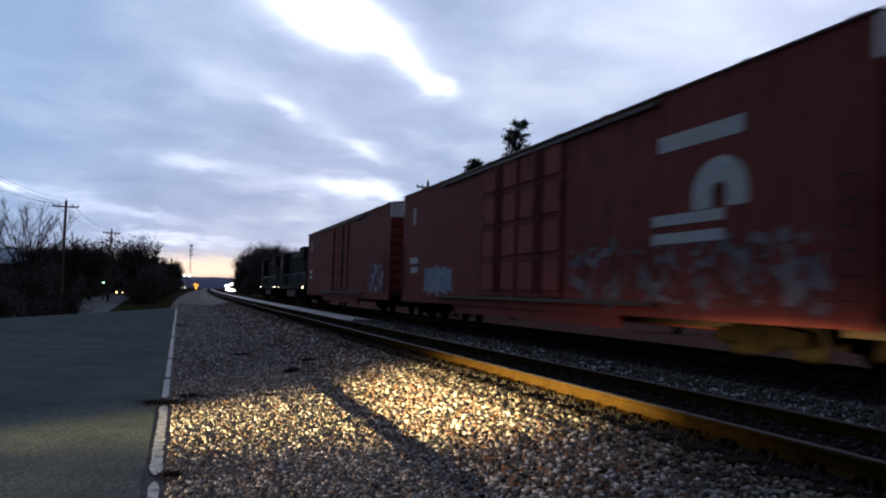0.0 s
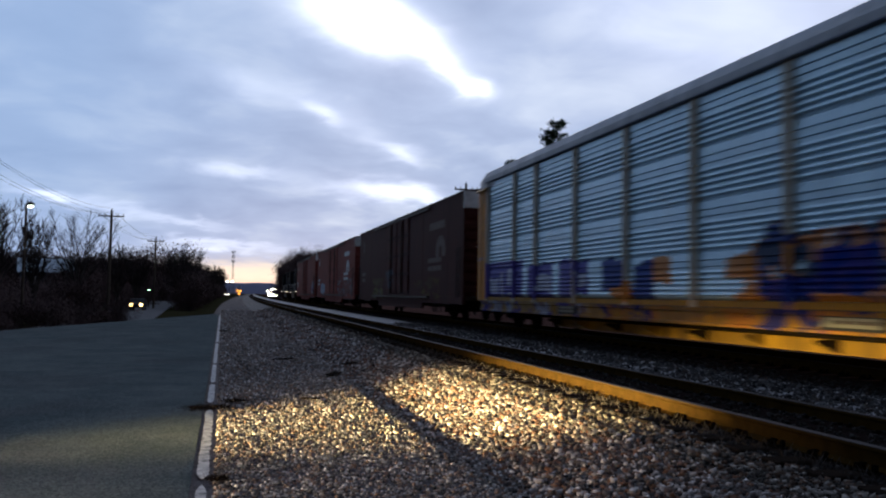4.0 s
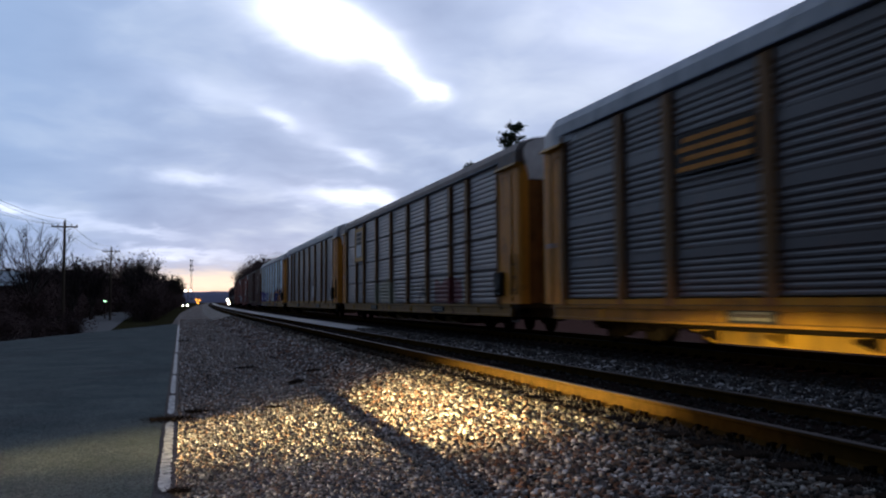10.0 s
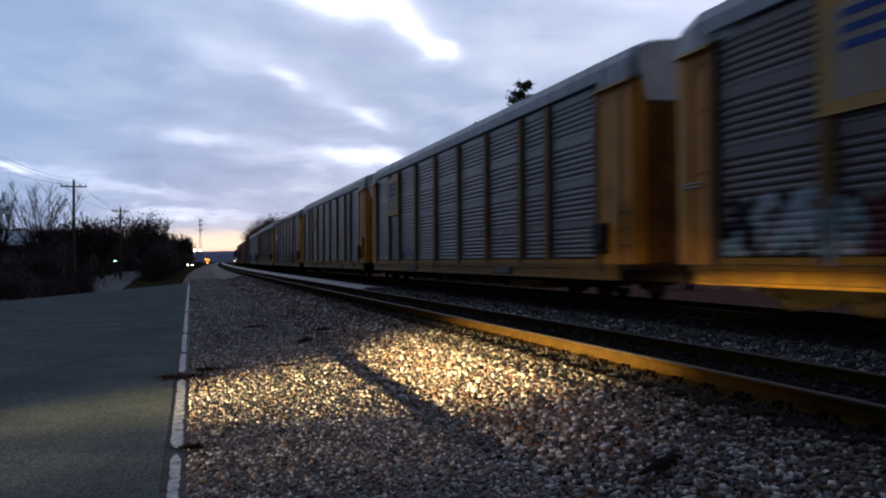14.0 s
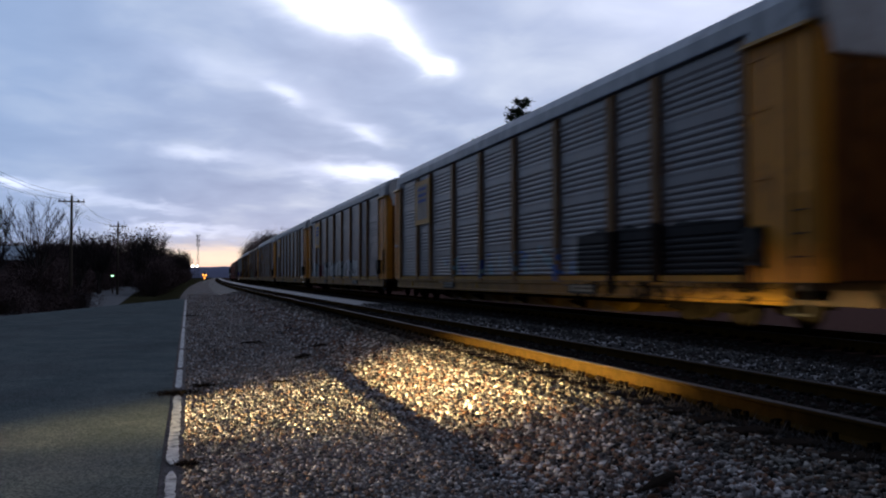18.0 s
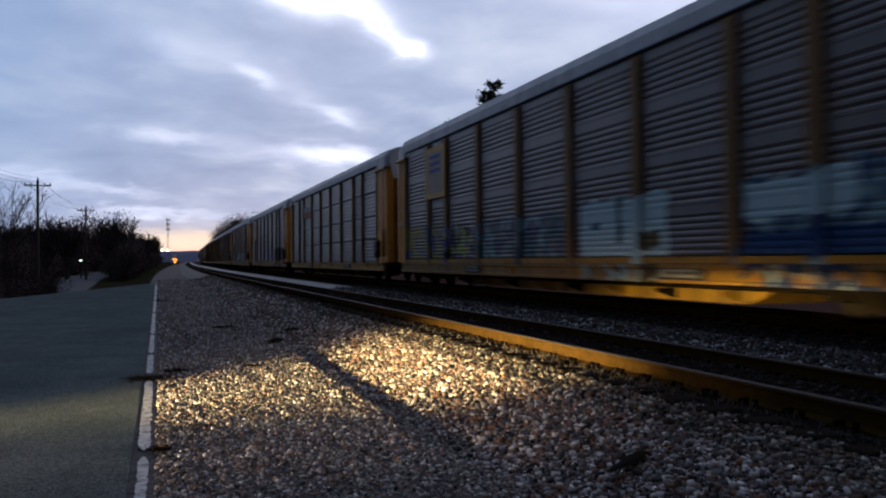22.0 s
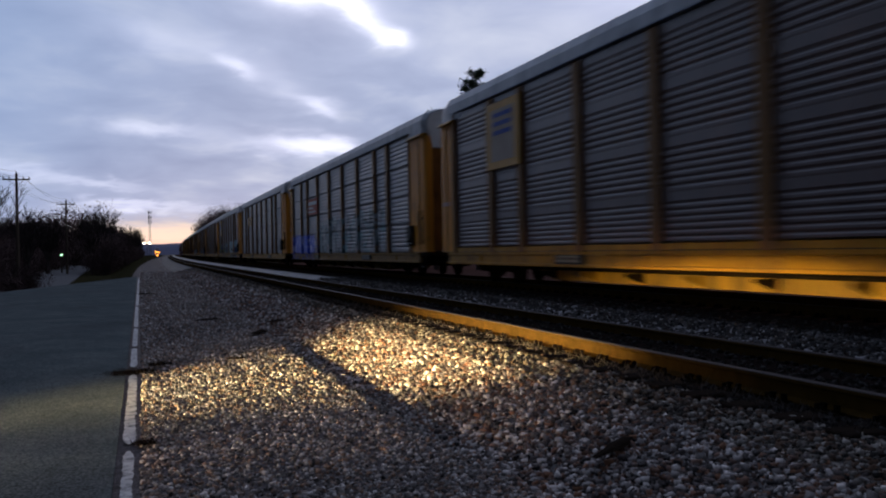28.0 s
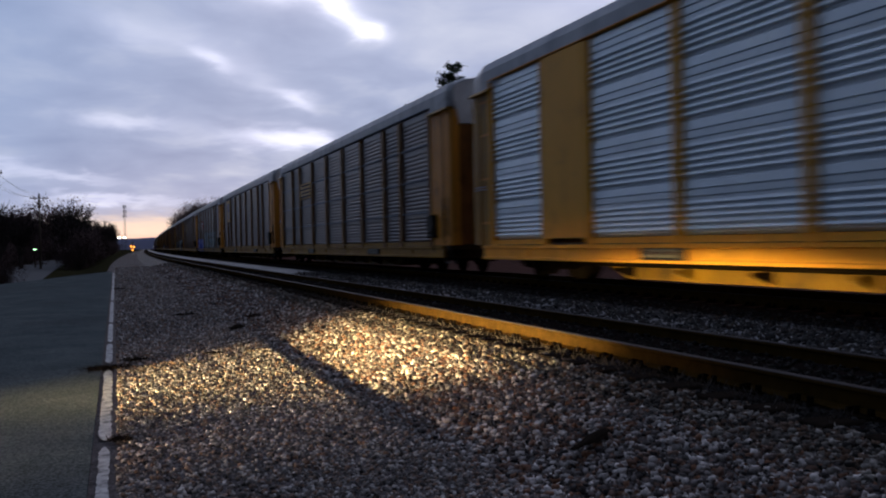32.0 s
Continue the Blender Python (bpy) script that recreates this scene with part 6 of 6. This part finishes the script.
def build_tower():
    x, y = 3.05, 290
    g = ground_height(x, y)
    t = thing("lattice_mast", "slender steel lattice mast with antennas beyond the trees", "mast", pose(x, y, g))
    bm = bmesh.new()
    h = 15.1 - g
    for k in range(3):
        a = k * 2.094
        rod(bm, (0.5 * math.cos(a), 0.5 * math.sin(a), 0), (0.16 * math.cos(a), 0.16 * math.sin(a), h), 0.06, 0.04, 5)
    part("mast_frame", bm, M["iron"], t)
    bm = bmesh.new()
    n = 16
    for i in range(n):
        for k in range(3):
            a, b = k * 2.094, (k + 1) * 2.094
            f0, f1 = i / n, (i + 1) / n
            r0, r1 = 0.5 - 0.34 * f0, 0.5 - 0.34 * f1
            rod(bm, (r0 * math.cos(a), r0 * math.sin(a), h * f0), (r1 * math.cos(b), r1 * math.sin(b), h * f1), 0.025, n=4)
    part("lacing", bm, M["iron"], t)
    for z in (h - 0.3, h - 1.9, h - 3.4):
        for k in range(3):
            a = k * 2.094
            bm = bmesh.new()
            box(bm, 0.55 * math.cos(a) - 0.14, 0.55 * math.cos(a) + 0.14, 0.55 * math.sin(a) - 0.1, 0.55 * math.sin(a) + 0.1, z - 0.5, z + 0.4)
            rod(bm, (0, 0, z), (0.55 * math.cos(a), 0.55 * math.sin(a), z), 0.03, n=4)
            part("antenna", bm, M["steel"], t)


build_tower()


def crossing_signal(x, y, label):
    g = ground_height(x, y)
    p = thing("crossing_signal", label, "crossing signal", pose(x, y, g), "crossing signals")
    bm = bmesh.new()
    rod(bm, (0, 0, -0.1), (0, 0, 3.4), 0.07, 0.06, 8)
    part("mast", bm, M["steel"], p)
    bm = bmesh.new()
    box(bm, -0.85, 0.85, -0.06, 0.06, 2.1, 2.2)
    part("cross_bar", bm, M["iron"], p)
    for dx, dz in ((-0.34, 2.15), (0.36, 2.05), (0.0, 1.30)):
        bm = bmesh.new()
        rod(bm, (dx, 0.0, dz), (dx, -0.02, dz), 0.32, n=16)
        h = part("hood", bm, M["black"], p)
        bm = bmesh.new()
        rod(bm, (dx, -0.021, dz), (dx, -0.08, dz), 0.24, 0.18, 16)
        part("lens", bm, M["orangelamp"], h, "glowing orange lens")
    for s in (-1, 1):
        bm = bmesh.new()
        a, b = Vector((-0.55, -0.08, 3.05 - s * 0.35)), Vector((0.55, -0.08, 3.05 + s * 0.35))
        rod(bm, a, b, 0.09, n=4)
        part("crossbuck_board", bm, M["white"], p)


crossing_signal(4.25, 232, "lit orange crossing flasher on a short mast")


def build_house():
    p = thing("house", "pale house with a light metal gabled roof behind bushes", "house", pose(-25.2, 133, -1.45, 0, 0, 12))
    bm = bmesh.new()
    box(bm, -3.4, 3.4, -3.0, 3.0, 0, 5.0)
    part("wall", bm, M["siding"], p)
    bm = bmesh.new()
    extrude_y(bm, [(-3.8, 4.9), (3.8, 4.9), (0, 7.0)], -3.4, 3.4)
    for v in bm.verts:
        v.co = Vector((v.co.y * 1.1, v.co.x * 0.9, v.co.z))
    bmesh.ops.recalc_face_normals(bm, faces=bm.faces)
    part("roof", bm, M["shingle"], p)
    for x in (-1.8, 1.6):
        bm = bmesh.new()
        box(bm, x - 0.5, x + 0.5, -3.04, -2.99, 3.1, 4.3)
        w = part("window", bm, M["white"], p)
        bm = bmesh.new()
        box(bm, x - 0.42, x + 0.42, -3.06, -3.045, 3.18, 4.22)
        part("pane", bm, M["glass"], w)
    bm = bmesh.new()
    box(bm, 1.2, 1.8, 0.3, 0.9, 6.0, 7.5)
    part("chimney", bm, M["iron"], p)


build_house()


def build_car(label, m, lamp, lamps=True, tails=False, size=0.13):
    c = thing("car", label, "car", m, "cars")
    bm = bmesh.new()
    prof = [(-2.2, 0.35), (-2.25, 0.75), (-1.7, 0.92), (-1.1, 0.98), (-0.5, 1.42), (0.9, 1.45), (1.7, 1.0), (2.2, 0.92), (2.25, 0.4)]
    a = [bm.verts.new((-0.85, y, z)) for y, z in prof]
    b = [bm.verts.new((0.85, y, z)) for y, z in prof]
    for i in range(len(prof)):
        j = (i + 1) % len(prof)
        bm.faces.new((a[i], a[j], b[j], b[i]))
    bm.faces.new(a[::-1]), bm.faces.new(b)
    bmesh.ops.recalc_face_normals(bm, faces=bm.faces)
    part("body", bm, M["carpaint"], c)
    bm = bmesh.new()
    v = [bm.verts.new(p) for p in ((-0.7, -1.06, 1.02), (0.7, -1.06, 1.02), (0.62, -0.53, 1.405), (-0.62, -0.53, 1.405))]
    bm.faces.new(v)
    bmesh.ops.translate(bm, verts=v, vec=(0, -0.02, 0.02))
    part("windscreen", bm, M["glass"], c)
    for s in (-1, 1):
        for y in (-1.4, 1.4):
            bm = bmesh.new()
            rod(bm, (s * 0.66, y, 0.32), (s * 0.87, y, 0.32), 0.32, n=16)
            w = part("wheel", bm, M["tyre"], c)
            bm = bmesh.new()
            rod(bm, (s * 0.87, y, 0.32), (s * 0.885, y, 0.32), 0.19, n=12)
            part("rim", bm, M["steel"], w)
        bm = bmesh.new()
        rod(bm, (s * 0.6, -2.2, 0.7), (s * 0.6, -2.29, 0.7), size, n=14)
        part("headlight", bm, M[lamp], c, "glowing headlight")
        bm = bmesh.new()
        box(bm, s * 0.5, s * 0.75, 2.22, 2.27, 0.72, 0.85)
        part("tail_light", bm, M["redlamp"], c, "glowing red tail light")
    return c


# headlight discs are enlarged to stand in for their glare
ONCOMING = build_car("dark car with lit headlights on the road", pose(-12.2, 195, -1.4), "amberlamp", size=0.21)
for x, y, yaw, sz in ((27.2, 500, 4, 1.05), (30.2, 506, 2, 0.8)):
    build_car("dark car waiting at the far crossing, headlights enlarged for glare", pose(x, y, -0.63, 0, 0, yaw), "whitelamp" if y < 510 else "warmlamp", size=sz)
# unseen car, added to give the two spot beams a source
build_car("dark car out of view, added where the headlight beams start", pose(-8.14, 5.23, GROUND + 0.02, 0, 0, 107.1), "warmlamp", size=0.10)
SECOND = build_car("dark car with white headlights on the far road", pose(2.2, 520, -0.45), "whitelamp", size=0.17)
build_car("dark car seen from behind with red tail lights", pose(33.6, 480, -0.63, 0, 0, 180), "whitelamp", size=0.2)


# -- litter on the gravel --
def debris(x, y, ln, w, yaw, label, z=None):
    rng = random.Random(int(x * 100) + int(y * 10))
    bm = bmesh.new()
    n = 9
    rings = []
    for i in range(n):
        f = i / (n - 1)
        r = w * (0.35 + 0.65 * math.sin(math.pi * min(0.97, max(0.03, f)))) * rng.uniform(0.75, 1.2)
        rings.append([bm.verts.new(((f - 0.5) * ln, math.cos(a) * r, 0.02 + abs(math.sin(a)) * r * 0.45 + rng.uniform(0, 0.01))) for a in (0, 0.8, 1.57, 2.3, 3.14)])
    for a, b in zip(rings, rings[1:]):
        for i in range(4):
            bm.faces.new((a[i], a[i + 1], b[i + 1], b[i]))
    bmesh.ops.recalc_face_normals(bm, faces=bm.faces)
    ob = part("wood_scrap", bm, M["tie"])
    ob.matrix_basis = pose(x, y, float(bed_height(x)) + 0.01 if z is None else z, 0, 0, yaw)
    tagged(ob, label, "wood scrap", "scraps on the gravel")


debris(2.02, 15.5, 0.75, 0.10, 60, "dark splintered tie scrap lying on the gravel")
debris(1.4, 19.2, 0.6, 0.09, 20, "dark splintered tie scrap lying on the gravel")
debris(2.65, 17.6, 0.5, 0.09, 30, "small dark wood scrap lying on the gravel")
debris(3.07, 4.94, 1.0, 0.055, 36, "dark broken tie scrap on the ballast slope")
debris(1.25, 12.0, 0.3, 0.06, 10, "small dark wood scrap lying on the gravel")


def clump(x, y, w, seed):
    """A flat tuft of dead weeds and dirt over the line's edge."""
    rng = random.Random(seed)
    verts, faces = [], []
    for _ in range(int(1700 * w)):
        px, py = x + rng.gauss(0, w * 0.42), y + rng.gauss(0, w * 0.34)
        ln, a = rng.uniform(0.03, 0.10), rng.uniform(0, 6.283)
        b = len(verts)
        verts += [(px, py, GROUND + 0.024), (px + 0.012 * math.cos(a), py + 0.012 * math.sin(a), GROUND + 0.024), (px + ln * math.sin(a), py + ln * math.cos(a), GROUND + 0.03 + ln * rng.uniform(0.2, 0.6))]
        faces.append((b, b + 1, b + 2))
    tagged(raw("weed_tuft", verts, faces, M["tie"]), "flat dark tuft of dead weeds at the pavement edge", "weeds", kind="stuff")


def foot_weeds():
    rng = random.Random(12)
    verts, faces = [], []
    for _ in range(900):
        y = 4 + 18 * rng.random() ** 1.3
        x = rng.gauss(4.28, 0.07)
        z = float(bed_height(x))
        for _ in range(2):
            a, ln = rng.uniform(0, 6.283), rng.uniform(0.03, 0.11)
            b = len(verts)
            verts += [(x, y, z), (x + 0.014 * math.cos(a), y + 0.014 * math.sin(a), z), (x + ln * 0.5 * math.sin(a), y + ln * 0.5 * math.cos(a), z + ln)]
            faces.append((b, b + 1, b + 2))
    tagged(raw("rail_weeds", verts, faces, M["bark"]), "short dead weeds along the foot of the rail", "weeds", kind="stuff")


foot_weeds()
clump(-0.14, 11.45, 0.36, 1)
clump(0.24, 12.1, 0.2, 2)
clump(0.0, 7.1, 0.1, 3)
clump(0.15, 34.0, 0.3, 4)


# -- what moves --
def travelled(t):
    return 13.156 * t + 0.0112 * t * t


def motions():
    for car, y0 in CARS:
        walk(car, [(t, along(y0 + travelled(t), TRACK_2)) for t in range(0, 33)])
    rows = [(0, -12.2, 195), (1.7, -11.6, 160), (3.4, -10.8, 125), (5.8, -9.5, 86), (8.2, -8.1, 47.5), (9.2, -7.5, 32), (11, -6.6, 5), (14, -6.2, -40), (32, -6.2, -310)]
    walk(ONCOMING, [(t, pose(x, y, -1.4, 0, 0, -1.5)) for t, x, y in rows])
    far = [(0, 2.2, 520), (4, 1.75, 390), (9, 1.1, 236), (13, 0.9, 212), (14.5, 0.2, 206), (15.5, -6.5, 200), (18, -30.0, 196), (20, -60.0, 194), (32, -260.0, 190)]
    walk(SECOND, [(t, pose(x, y, -0.50 if x > -2 else -1.4, 0, 0, 0 if t < 13.5 else -45 if t < 15 else -85)) for t, x, y in far])


motions()
